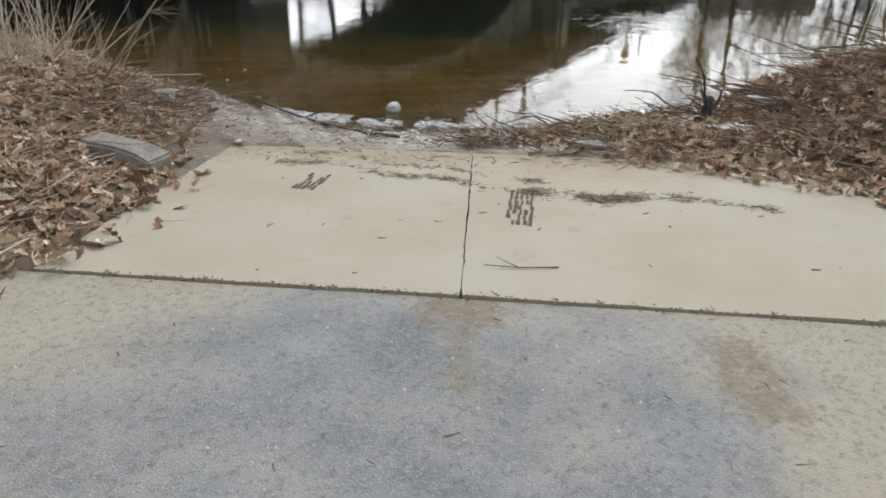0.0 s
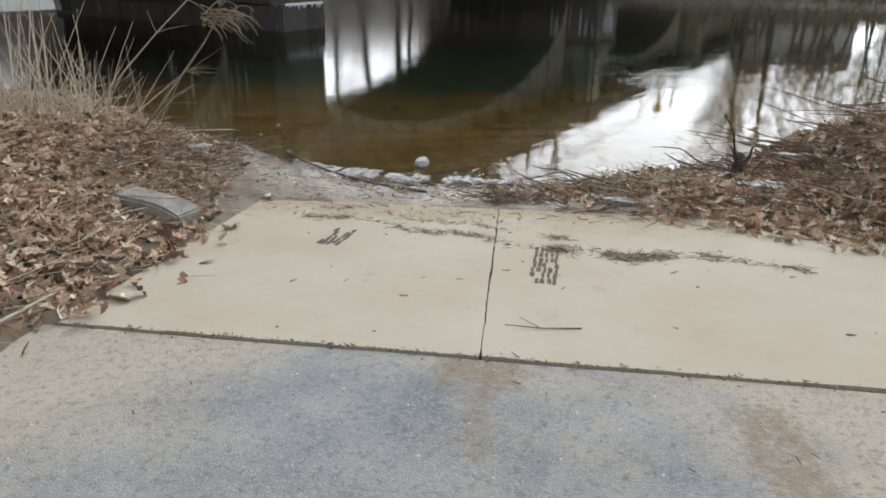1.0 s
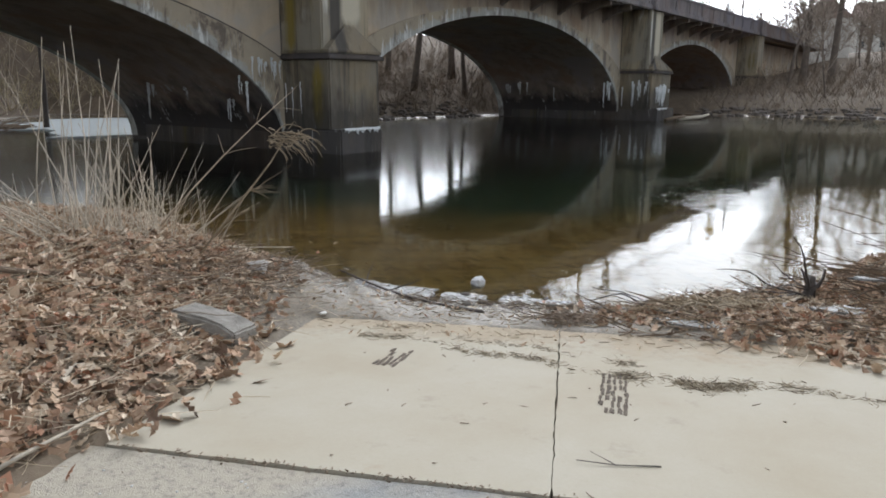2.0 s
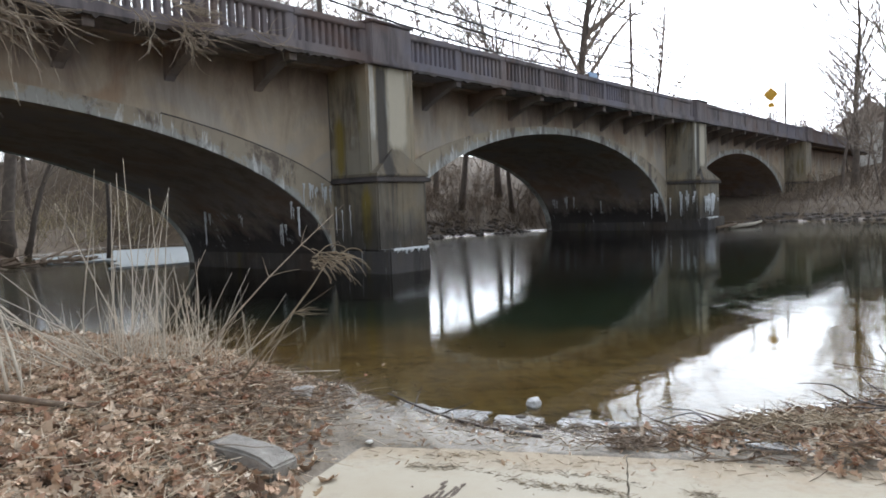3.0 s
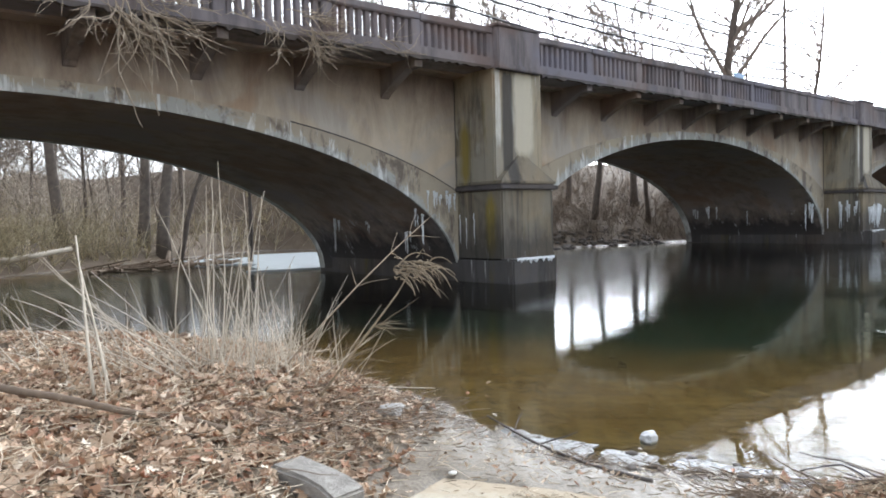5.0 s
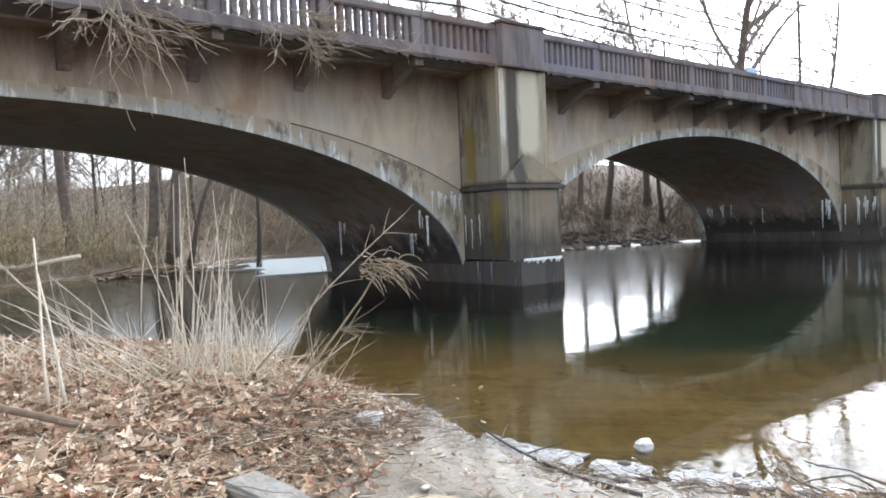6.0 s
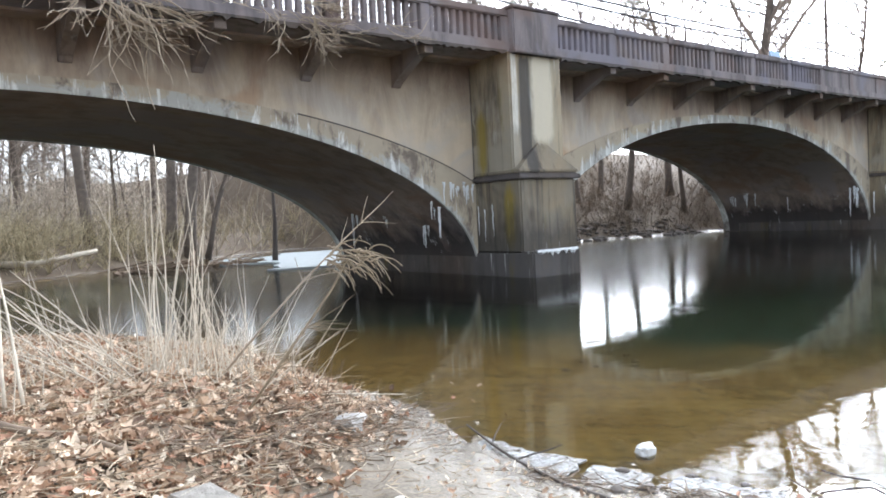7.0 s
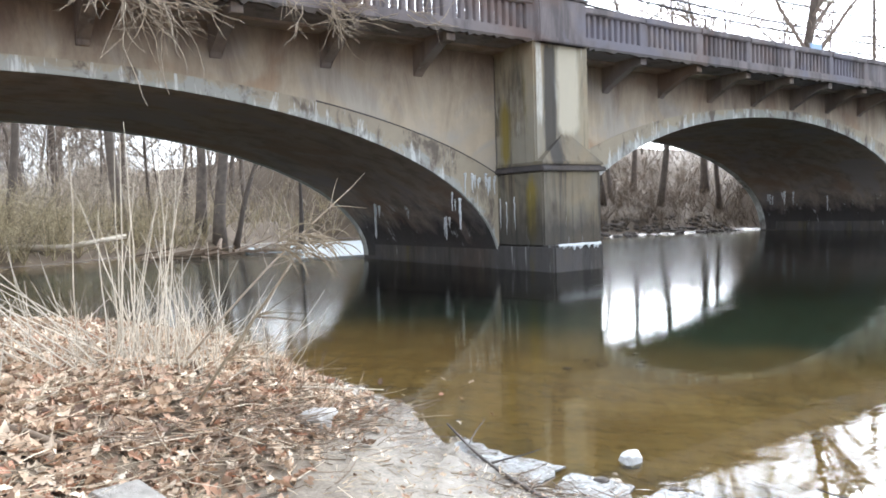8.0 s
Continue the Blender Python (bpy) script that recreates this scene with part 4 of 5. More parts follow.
def spit_edge(g):
    x = g.uniform(34, 50)
    return x, float(np.interp(x, [30, 35, 39, 45, 52], [60, 34, 30.5, 29.5, 28.5])) + g.uniform(-0.2, 2.2)


rubble("bank_rubble", 260, 3, spit_edge, 0.10, 0.42, DARKSTONE, "dark loose stones along the far waterline")
rubble("sunken_rubble", 9, 8, lambda g: (14.2 + g.gauss(0, 0.5), 6.7 + g.gauss(0, 0.35)), 0.03, 0.10, DARKSTONE, "dark stones on the river bed")
rubble("gravel", 260, 9, lambda g: xy(g.uniform(-3.5, -0.05), g.uniform(-2.6, 2.4)), 0.003, 0.009, PALESTONE, "fine loose gravel on the asphalt")
def right_edge(g):
    y = g.uniform(-22, 17)
    return float(np.interp(y, [-40, -10, 5.6, 13.2, 19], [66, 68, 65.3, 63.5, 62])) + g.uniform(-0.5, 1.4), y


rubble("bank_rubble", 420, 4, right_edge, 0.12, 0.45, DARKSTONE, "dark loose stones at the foot of the bank")


def utility_pole(x, y, top, r, arm=True):
    z = gz(x, y)
    t = thing("utility_pole", "weathered wooden utility pole beside the road", "utility pole", (x, y, z), group="utility poles")
    V, F = [], []
    tube(V, F, [(0, 0, -0.5), (0, 0, (top - z) / 2), (0, 0, top - z)], [r, r * 0.9, r * 0.75], 10)
    part("pole", (V, F), POLEWOOD, t)
    if arm:
        part("crossarm", block(-0.06, 0.06, -1.2, 1.2, top - z - 1.3, top - z - 1.15, 0.01), POLEWOOD, t)
    return t


utility_pole(73.0, 30.8, 21.4, 0.17)
utility_pole(33.0, 31.5, 21.4, 0.17)
utility_pole(113.0, 31.0, 21.0, 0.10, False)
utility_pole(-9.0, 33.0, 21.4, 0.17)
utility_pole(96.6, 22.4, 15.2, 0.13, False)
for dy, z, sag in ((0.0, 15.0, 0.5), (0.2, 15.6, 0.45), (-0.4, 16.9, 0.4), (0.9, 18.2, 0.35), (-0.9, 19.4, 0.3), (0.0, 20.6, 0.3), (0.3, 14.2, 0.7)):
    V, F = [], []
    pts = []
    for a, b2 in ((-9, 33), (33, 73), (73, 113)):
        for i in range(12):
            f = i / 12
            pts.append((a + (b2 - a) * f, 31 + dy, z - 4 * sag * f * (1 - f)))
    pts.append((113, 31 + dy, z))
    tube(V, F, pts, [0.075] * len(pts), 4)
    tagged(part("overhead_cable", (V, F), CABLE), "thin black overhead cable between utility poles", "cable", "overhead cables")


def house(x, y, w, d, h, roof, turn, name_label, wall=SIDING):
    z = gz(x, y) - 0.3
    t = thing("house", name_label, "house", (x, y, z), group="houses on the hill")
    t.rotation_euler = (0, 0, turn)
    part("wall", block(-w / 2, w / 2, -d / 2, d / 2, 0, h, 0.02), wall, t)
    bm = bmesh.new()
    q = 0.4
    vs = [bm.verts.new(c) for c in ((-w / 2 - q, -d / 2 - q, h), (-w / 2 - q, d / 2 + q, h), (-w / 2 - q, 0, h + roof), (w / 2 + q, -d / 2 - q, h), (w / 2 + q, d / 2 + q, h), (w / 2 + q, 0, h + roof))]
    for f in ((0, 2, 1), (3, 4, 5), (0, 3, 5, 2), (1, 2, 5, 4), (0, 1, 4, 3)):
        bm.faces.new([vs[i] for i in f])
    part("roof", bm, SHINGLE, t)
    part("chimney", block(-0.4, 0.4, -0.35, 0.35, h, h + roof + 1.2, 0.03), SHINGLE, t)
    for s in (-1, 1):
        for fl in range(int(h // 2.8)):
            for k in (-0.3, 0.0, 0.3):
                win = part("window", block(k * w - 0.5, k * w + 0.5, s * d / 2 - 0.06, s * d / 2 + 0.06, 1.0 + 2.8 * fl, 2.4 + 2.8 * fl, 0.02), SIDING, t)
                part("pane", block(k * w - 0.42, k * w + 0.42, s * d / 2 - 0.075, s * d / 2 + 0.075, 1.08 + 2.8 * fl, 2.32 + 2.8 * fl, 0.01), GLASS, win)
            for k in (-0.25, 0.25):
                win = part("window", block(s * w / 2 - 0.06, s * w / 2 + 0.06, k * d - 0.45, k * d + 0.45, 1.0 + 2.8 * fl, 2.4 + 2.8 * fl, 0.02), SIDING, t)
                part("pane", block(s * w / 2 - 0.075, s * w / 2 + 0.075, k * d - 0.38, k * d + 0.38, 1.08 + 2.8 * fl, 2.32 + 2.8 * fl, 0.01), GLASS, win)


house(132, 19.5, 8, 7.5, 6.6, 3.2, 0.25, "pale two-storey house with a brown gabled roof behind trees")
house(163, 13.0, 11, 9, 5.8, 3.6, 1.5, "grey-sided house with a steep roof on the hill")
house(128, 31, 10, 8, 5.6, 3.0, 0.1, "low house with a brown roof past the bridge end")

for k in range(34):
    tree(rng.choice((2, 3, 3, 5, 0)), rng.uniform(88, 128), rng.uniform(-2, 15.5), rng.uniform(0, 6.28), rng.uniform(0.7, 1.15), rng.uniform(-0.1, 0.1))
for k in range(26):
    tree(rng.choice((2, 3, 3, 5)), rng.uniform(100, 128), rng.uniform(16, 34), rng.uniform(0, 6.28), rng.uniform(0.7, 1.1), rng.uniform(-0.1, 0.1))
# warning sign by the parapet
sign = thing("road_sign", "yellow diamond warning sign on a steel post above the parapet", "road sign", (71.8, 17.5, 6.9))
V, F = [], []
tube(V, F, [(0, 0.03, 0), (0, 0.03, 4.4)], [0.04, 0.04], 8)
part("post", (V, F), STEEL, sign)
bm = block(-0.02, 0.02, -0.43, 0.43, -0.43, 0.43, 0.008)
bmesh.ops.transform(bm, matrix=Matrix.Translation((-0.05, 0, 3.8)) @ Matrix.Rotation(radians(45), 4, "X"), verts=bm.verts)
part("sign_plate", bm, YELLOW, sign)
part("advisory_plate", block(-0.07, -0.035, -0.25, 0.25, 2.7, 3.05, 0.008), YELLOW, sign)
sign.rotation_euler = (0, 0, radians(8))
blue = thing("placard", "small pale blue placard on the parapet rail", "sign", (37.4, 16.72, top_z(37.9)))
part("plate", block(-0.42, 0.42, -0.03, 0.03, -0.02, 0.26, 0.01), BLUE, blue)
part("foot", block(-0.3, -0.22, -0.08, 0.08, -0.02, 0.02, 0.005), STEEL, blue)
part("foot", block(0.22, 0.3, -0.08, 0.08, -0.02, 0.02, 0.005), STEEL, blue)


# ---- ice ----
def ice_sheet(name, corners, z, thick, mat, label, seed, ragged=0.25):
    """A thin floating sheet with a ragged edge."""
    rg = random.Random(seed)
    pts = []
    for i, a in enumerate(corners):
        b2 = corners[(i + 1) % len(corners)]
        n = max(1, int(math.dist(a, b2) / (ragged * 2)))
        for k in range(n):
            f = k / n
            pts.append((a[0] + (b2[0] - a[0]) * f + rg.uniform(-ragged, ragged) * 0.6, a[1] + (b2[1] - a[1]) * f + rg.uniform(-ragged, ragged) * 0.6))
    bm = bmesh.new()
    lo = [bm.verts.new((x, y, z - thick)) for x, y in pts]
    hi = [bm.verts.new((x, y, z)) for x, y in pts]
    bm.faces.new(hi)
    bm.faces.new(list(reversed(lo)))
    n = len(pts)
    for i in range(n):
        bm.faces.new((lo[i], lo[(i + 1) % n], hi[(i + 1) % n], hi[i]))
    bmesh.ops.triangulate(bm, faces=[f for f in bm.faces if len(f.verts) > 4])
    return tagged(part(name, bm, mat), label, "ice", "ice on the river")


ice_sheet("ice_sheet", [(19.3, 29.6), (23.6, 28.4), (31, 44), (26.8, 45.2)], 0.06, 0.2, ICE, "pale blue-white ice shelf on the water beyond the bridge", 1, 0.5)
ice_sheet("ice_sheet", [(28.5, 27.9), (33.8, 28.8), (33.4, 29.6), (28.0, 28.7)], 0.06, 0.14, ICE, "thin white ice strip beside the far bank", 2, 0.2)
EDGE_V, EDGE_U = [-2.6, -1.9, -1.0, -0.7, 0.0, 0.7, 1.3, 1.95, 2.3], [5.75, 5.2, 4.5, 4.4, 4.5, 4.6, 4.68, 4.8, 5.0]
for k, (v0, v1, a, c) in enumerate(((2.3, 1.35, -0.10, 0.0), (1.25, 0.75, -0.05, -0.06), (0.62, -0.1, -0.12, 0.0), (-0.2, -0.95, -0.08, -0.04), (-1.05, -1.75, -0.16, -0.1), (-1.85, -2.5, -0.2, -0.05))):
    vs = np.linspace(v0, v1, 11)
    rim = [xy(float(np.interp(v, EDGE_V, EDGE_U)) + c, v) for v in vs] + [xy(float(shore(v)) + a, v) for v in vs[::-1]]
    ice_sheet("ice_sheet", rim, 0.010, 0.015, SHOREICE, "thin wet white ice fringing the muddy shore", 40 + k, 0.045)
g = random.Random(15)
for k in range(16):
    u, v = g.uniform(3.45, 4.5), g.uniform(-3.0, -0.9)
    a, c = g.uniform(0.12, 0.32), g.uniform(0.05, 0.11)
    ring = [xy(u + c * math.sin(w) * g.uniform(0.6, 1.2), v + a * math.cos(w) * g.uniform(0.6, 1.2)) for w in [2 * math.pi * i / 15 for i in range(15)]]
    ice_sheet("ice_sheet", ring, max(0.01, max(gz(*q) for q in ring) + 0.012), 0.02, SHOREICE, "wet rotten ice among the shore leaves", 70 + k, 0.03)
g = random.Random(5)
for k, (u, v, a, c) in enumerate(((4.95, -1.45, 0.32, 0.16), (5.3, -2.05, 0.3, 0.2), (4.35, -1.35, 0.16, 0.09), (4.0, -1.0, 0.14, 0.08), (4.05, -1.9, 0.18, 0.1))):
    ring = [xy(u + c * math.sin(w) * g.uniform(0.6, 1.2), v + a * math.cos(w) * g.uniform(0.6, 1.2)) for w in [2 * math.pi * i / 11 for i in range(11)]]
    z = max(0.006, max(gz(*q) for q in ring) + 0.004 if u < 4.2 else 0.006)
    ice_sheet("ice_sheet", ring, z, 0.006, SLUSH, "thin grey patch of ice at the water's edge", 20 + k, 0.03)


# ---- bank: leaves, straw, reeds, sticks and stones ----
def stuck(u, v):
    x, y = xy(u, v)
    return x, y, gz(x, y)


def leaf_litter(n, seed, where, label, smin=0.035, smax=0.075, afloat=False):
    """Curled dead leaves strewn on the ground."""
    rg = random.Random(seed)
    V, F = [], []
    while n > 0:
        u, v, keep = where(rg)
        if rg.random() > keep:
            continue
        x, y, z = stuck(u, v)
        if z < 0.03 and not afloat:
            continue
        n -= 1
        if afloat:
            z = -0.03
        s = rg.uniform(smin, smax) * (1.3 if rg.random() < 0.08 else 1)
        m = Matrix.Translation((x, y, z + rg.uniform(0.0, 0.05))) @ Euler((rg.gauss(0, 0.5), rg.gauss(0, 0.5), rg.uniform(0, 6.28))).to_matrix().to_4x4()
        c, w, e = rg.uniform(0.1, 0.9), rg.uniform(0.45, 0.8), rg.uniform(-0.3, 0.6)
        f, j = rg.uniform(-0.4, 0.7), [rg.uniform(0.75, 1.25) for _ in range(14)]
        pts = [(-1.25, 0, e * 0.5), (-0.8, w * 0.35, c * 0.2), (-0.6, w * 0.85, c * 0.6), (-0.3, w * 0.45, f * 0.3), (-0.05, w * 1.1, c * 0.9), (0.25, w * 0.5, f * 0.4), (0.6, w * 0.8, c * 0.7), (1.15, 0.08, e),
               (0.65, -w * 0.75, f * 0.7), (0.3, -w * 0.45, c * 0.2), (0.0, -w * 1.1, f * 0.9), (-0.3, -w * 0.45, c * 0.25), (-0.6, -w * 0.85, f * 0.6), (-0.8, -w * 0.3, f * 0.2), (0.4, 0, f * 0.15), (-0.45, 0, 0)]
        pts = [(a * j[i % 14], b2 * j[i % 14], h) for i, (a, b2, h) in enumerate(pts)]
        q = len(V)
        V += [tuple(m @ Vector((a * s, b2 * s, h * s))) for a, b2, h in pts]
        for i in range(14):
            k = (i + 1) % 14
            F.append((q + (14 if 4 <= i < 10 else 15), q + i, q + k))
        F += [(q + 14, q + 15, q + 4), (q + 15, q + 14, q + 10)]
    tagged(part("leaf_litter", (V, F), LEAF), label, "leaves", kind="stuff")


def left_bank(g):
    u, v = g.uniform(-3.4, 5.6), g.uniform(1.75, 9.5)
    edge = v - 2.12 - 0.30 * max(0, u - 1.6) - (0.15 if u < 0.15 else 0)
    keep = max(0.02, min(1.0, 0.25 + edge * 1.6)) if edge > -0.35 else 0.0
    if u > float(shore(v)) - 0.75:
        keep *= 0.3
    return u, v, keep * (0.55 if v > 6.5 else 1)


def right_bank(g):
    u, v = g.uniform(-2.5, 5.8), g.uniform(-7.5, -0.3)
    e = max(-2.9 - v, (u - 1.95 - 0.62 * (v + 2.9)) * 0.7)
    keep = min(1.0, 0.25 + e * 1.5) if e > 0 else 0.0
    if v > -1.2:
        keep *= 0.4
    return u, v, keep


leaf_litter(21000, 21, left_bank, "brown curled dead leaves covering the bank", 0.028, 0.072)
leaf_litter(12, 23, lambda g: (g.uniform(5.3, 7.2), g.uniform(2.2, 4.6), 1.0), "brown dead leaves afloat near the shore", 0.02, 0.04, True)
leaf_litter(190, 24, lambda g: (g.uniform(3.2, 5.2), g.uniform(0.6, 4.2), 0.6), "small broken leaves on shore mud", 0.012, 0.03)
leaf_litter(11000, 22, right_bank, "brown curled dead leaves heaped beside the ramp", 0.028, 0.066)


def straw_litter(n, seed, where, lmin, lmax, mat, label, r=0.0027, lift=0.03):
    rg = random.Random(seed)
    V, F = [], []
    while n > 0:
        u, v, keep = where(rg)
        if rg.random() > keep:
            continue
        x, y, z = stuck(u, v)
        if z < 0.01:
            continue
        n -= 1
        ln = rg.uniform(lmin, lmax)
        a = rg.uniform(0, 6.28)
        line = wander(rg, (x, y, z + r + rg.uniform(0, lift)), (math.cos(a), math.sin(a), rg.uniform(-0.05, 0.15)), ln, 3, 0.14)
        line = [(p[0], p[1], max(p[2], gz(p[0], p[1]) + r)) for p in line]
        w = r * rg.uniform(0.6, 1.6)
        tube(V, F, line, [w, w, w * 0.8, w * 0.5], 3)
    tagged(part("straw_litter", (V, F), mat), label, "straw", kind="stuff")


straw_litter(7500, 31, left_bank, 0.08, 0.5, LITTER, "dry straw and twigs strewn over dead leaves", lift=0.07)
straw_litter(3400, 32, right_bank, 0.08, 0.5, LITTER, "dry straw and twigs strewn beside the ramp", lift=0.07)


def drift_line(g):
    v = g.uniform(-2.1, 1.6)
    u = float(np.interp(v, [-2.1, -1.55, -1.2, -0.9, -0.55, 0.05, 0.6, 1.1, 1.6], [1.72, 1.86, 1.92, 1.80, 1.86, 2.12, 2.3, 2.56, 2.64]))
    u += 0.05 * math.sin(v * 7.3) + g.gauss(0, 0.045 if v > -0.4 else 0.06) + (0.34 if g.random() < 0.25 and v > -0.6 else 0.0)
    return u, v, (1.0 if -1.35 < v < -0.4 else 0.4) * (1.0 if math.sin(v * 11) + math.sin(v * 4.7) > -0.3 else 0.2)


def shore_mud(g):
    u, v = g.uniform(2.75, 4.3), g.uniform(-2.6, 2.6)
    return u, v, 0.35 + 0.4 * (u > 3.3)


straw_litter(1700, 33, drift_line, 0.012, 0.085, DRIFT, "drift line of dry grass bits on concrete", 0.0016, 0.006)
straw_litter(120, 38, drift_line, 0.02, 0.09, DEADWOOD, "dark twig bits in the drift line", 0.0025, 0.005)
leaf_litter(150, 25, lambda g: (g.uniform(2.5, 4.2), g.uniform(-2.0, 1.8), 0.3 if g.random() < 0.6 else 1.0), "small leaf scraps on the sandy shore", 0.01, 0.026)
straw_litter(260, 40, lambda g: (3.5 + g.gauss(0, 0.08), g.gauss(-0.05, 0.16), 1.0), 0.05, 0.2, DEADWOOD, "small heap of dark drift twigs", 0.004, 0.08)
straw_litter(700, 41, lambda g: (4.1 + g.gauss(0, 0.17), g.gauss(-1.35, 0.3), 1.0), 0.06, 0.3, LITTER, "heap of matted drift straw at the waterline", 0.004, 0.12)
leaf_litter(700, 26, lambda g: (3.9 + g.gauss(0, 0.3), g.gauss(-1.5, 0.6), 1.0), "wet dead leaves matted along the shore", 0.025, 0.055)
straw_litter(600, 42, lambda g: (g.gauss(3.7, 0.9), g.gauss(2.9, 0.3) + 0.25, 1.0), 0.1, 0.45, DEADWOOD, "brown grass roots hanging over the bank edge", 0.0035, 0.12)
straw_litter(420, 43, lambda g: (lambda v: (float(shore(v)) - 0.12 + g.gauss(0, 0.09), v, 1.0))(g.uniform(-2.4, 1.6)), 0.05, 0.28, DEADWOOD, "dark twigs washed up along the waterline", 0.0035, 0.03)
straw_litter(900, 34, shore_mud, 0.03, 0.15, LITTER, "broken twigs on the muddy shore", 0.003, 0.01)
straw_litter(170, 35, lambda g: (g.uniform(3.0, 4.6), g.uniform(-3.2, -0.4), 1.0), 0.15, 0.6, DEADWOOD, "dark driftwood twigs heaped by the water", 0.006, 0.08)
straw_litter(240, 36, lambda g: (g.uniform(3.4, 5.3), g.uniform(-5.2, -2.7), 1.0), 0.3, 1.1, DEADWOOD, "matted brown sticks over the bank mound", 0.006, 0.16)
straw_litter(420, 39, lambda g: (lambda v: (SKEW * v + g.gauss(-0.01, 0.02), v, 1.0 if g.random() < 0.4 else 0.5))(g.uniform(-2.9, 2.1)), 0.006, 0.026, DEADWOOD, "bits of grass caught in the slab seam", 0.003, 0.004)
straw_litter(70, 37, lambda g: (g.uniform(-3.0, 2.2), g.uniform(-2.25, 2.1), 1.0), 0.015, 0.06, DEADWOOD, "scattered bits of bark on the ramp", 0.003, 0.003)


def reed(name, label, lines, mat, parent_at, category, group="", r=0.006):
    t = thing(name, label, category, parent_at, group)
    for pts in lines:
        V, F = [], []
        n = len(pts) - 1
        tube(V, F, [tuple(Vector(p) - Vector(parent_at)) for p in pts], taper(r, r * 0.35, n), 4)
        part("stem", (V, F), mat, t)
    return t


def reed_clump(u, v, n, hmin, hmax, spread, tilt, seed, label, mat=STRAW, r=0.006, way=(0, 0)):
    rg = random.Random(seed)
    lines = []
    for _ in range(n):
        x, y, z = stuck(u + rg.gauss(0, spread), v + rg.gauss(0, spread))
        z = max(z, 0.0)
        a = rg.uniform(0, 6.28)
        k = abs(rg.gauss(0, tilt))
        lines.append(wander(rg, (x, y, z - 0.02), (math.cos(a) * k + way[0], math.sin(a) * k + way[1], 1), rg.uniform(hmin, hmax), 6, 0.085, 0.012 + 0.03 * k))
    reed("reed_clump", label, lines, mat, stuck(u, v), "reeds", "dry reeds on the bank", r)


reed_clump(3.8, 4.9, 15, 1.2, 2.25, 0.20, 0.16, 1, "tall dry straw-coloured reeds at the water's edge", r=0.0075)
reed_clump(3.9, 4.5, 30, 0.5, 1.35, 0.26, 0.35, 2, "short bent dry reeds beside the tall ones", r=0.006)
reed_clump(3.9, 4.1, 46, 0.3, 0.95, 0.32, 0.5, 3, "low tangled dry reeds above the waterline", r=0.005)
reed_clump(3.6, 5.0, 9, 1.1, 1.9, 0.25, 0.3, 10, "long bleached canes leaning across the bank", r=0.0085, way=(-0.95, 0.75))
reed_clump(3.4, 5.6, 14, 0.5, 1.3, 0.35, 0.5, 4, "leaning dry reeds on the bank", r=0.007, way=(-0.7, 0.5))
reed_clump(4.0, 4.4, 8, 0.6, 1.15, 0.22, 0.4, 12, "long bleached canes leaning over the water", r=0.0045, way=(0.7, -0.35))
reed_clump(4.9, 4.1, 26, 0.2, 0.6, 0.35, 0.7, 5, "thin brown weeds by the water", DEADWOOD, 0.005)
reed_clump(3.7, 7.0, 16, 0.5, 1.3, 0.4, 0.6, 6, "leaning dry reeds on the bank", r=0.006, way=(-0.4, 0.3))
reed_clump(3.3, 5.3, 30, 0.3, 0.8, 0.5, 1.2, 9, "flattened dry reeds lying over the leaves", r=0.006)
reed_clump(3.8, 4.5, 90, 0.2, 0.75, 0.38, 0.55, 13, "fine dry grass tangled among the reeds", r=0.003)
reed_clump(3.7, 5.2, 70, 0.2, 0.8, 0.45, 0.8, 14, "fine dry grass tangled among the reeds", r=0.003)
reed_clump(4.5, 3.5, 46, 0.12, 0.5, 0.3, 0.9, 15, "fine brown weeds along the bank edge", DEADWOOD, 0.0028)
reed_clump(4.6, -4.6, 24, 0.4, 1.1, 0.35, 0.4, 7, "dry reeds on top of the leaf mound", r=0.006)
reed_clump(5.4, -5.2, 20, 0.4, 1.2, 0.4, 0.4, 8, "dry reeds on top of the leaf mound", r=0.006)


def stick(name, label, category, pts, r0, r1, mat, forks=(), group=""):
    at = tuple(pts[0])
    t = thing(name, label, category, at, group)
    def local(q):
        return [tuple(Vector(p) - Vector(at)) for p in q]
    V, F = [], []
    tube(V, F, local(pts), taper(r0, r1, len(pts) - 1), 7)
    smooth(part("stem", (V, F), mat, t))
    for q, s in forks:
        V, F = [], []
        tube(V, F, local(q), taper(s, s * 0.35, len(q) - 1), 5)
        part("twig", (V, F), mat, t)
    return t


g = random.Random(77)
run = [(7.33 - 0.165 * k, 4.84 + 0.277 * k) for k in range(10)]
stick("log", "long thin bare brown branch lying on dead leaves", "branch", [(x, y, max(0.66 + 0.03 * i, gz(x, y) + 0.03) + 0.008 * math.sin(i * 1.7)) for i, (x, y) in enumerate(run)], 0.020, 0.036, DEADWOOD)
for dx, ln in ((0.0, 1.5), (0.12, 1.15)):
    stick("stick", "pale bleached stick standing among reeds", "branch", wander(g, (6.86 + dx, 6.5, 0.72), (0.0, 0.55, 1), ln, 6, 0.05), 0.016, 0.007, STRAW)
stick("stick", "pale bleached stick lying at the slab corner", "branch", wander(g, (*xy(-0.35, 2.35), 0.56), (0.75, 0.25, 0.02), 0.75, 4, 0.05), 0.012, 0.006, STRAW)
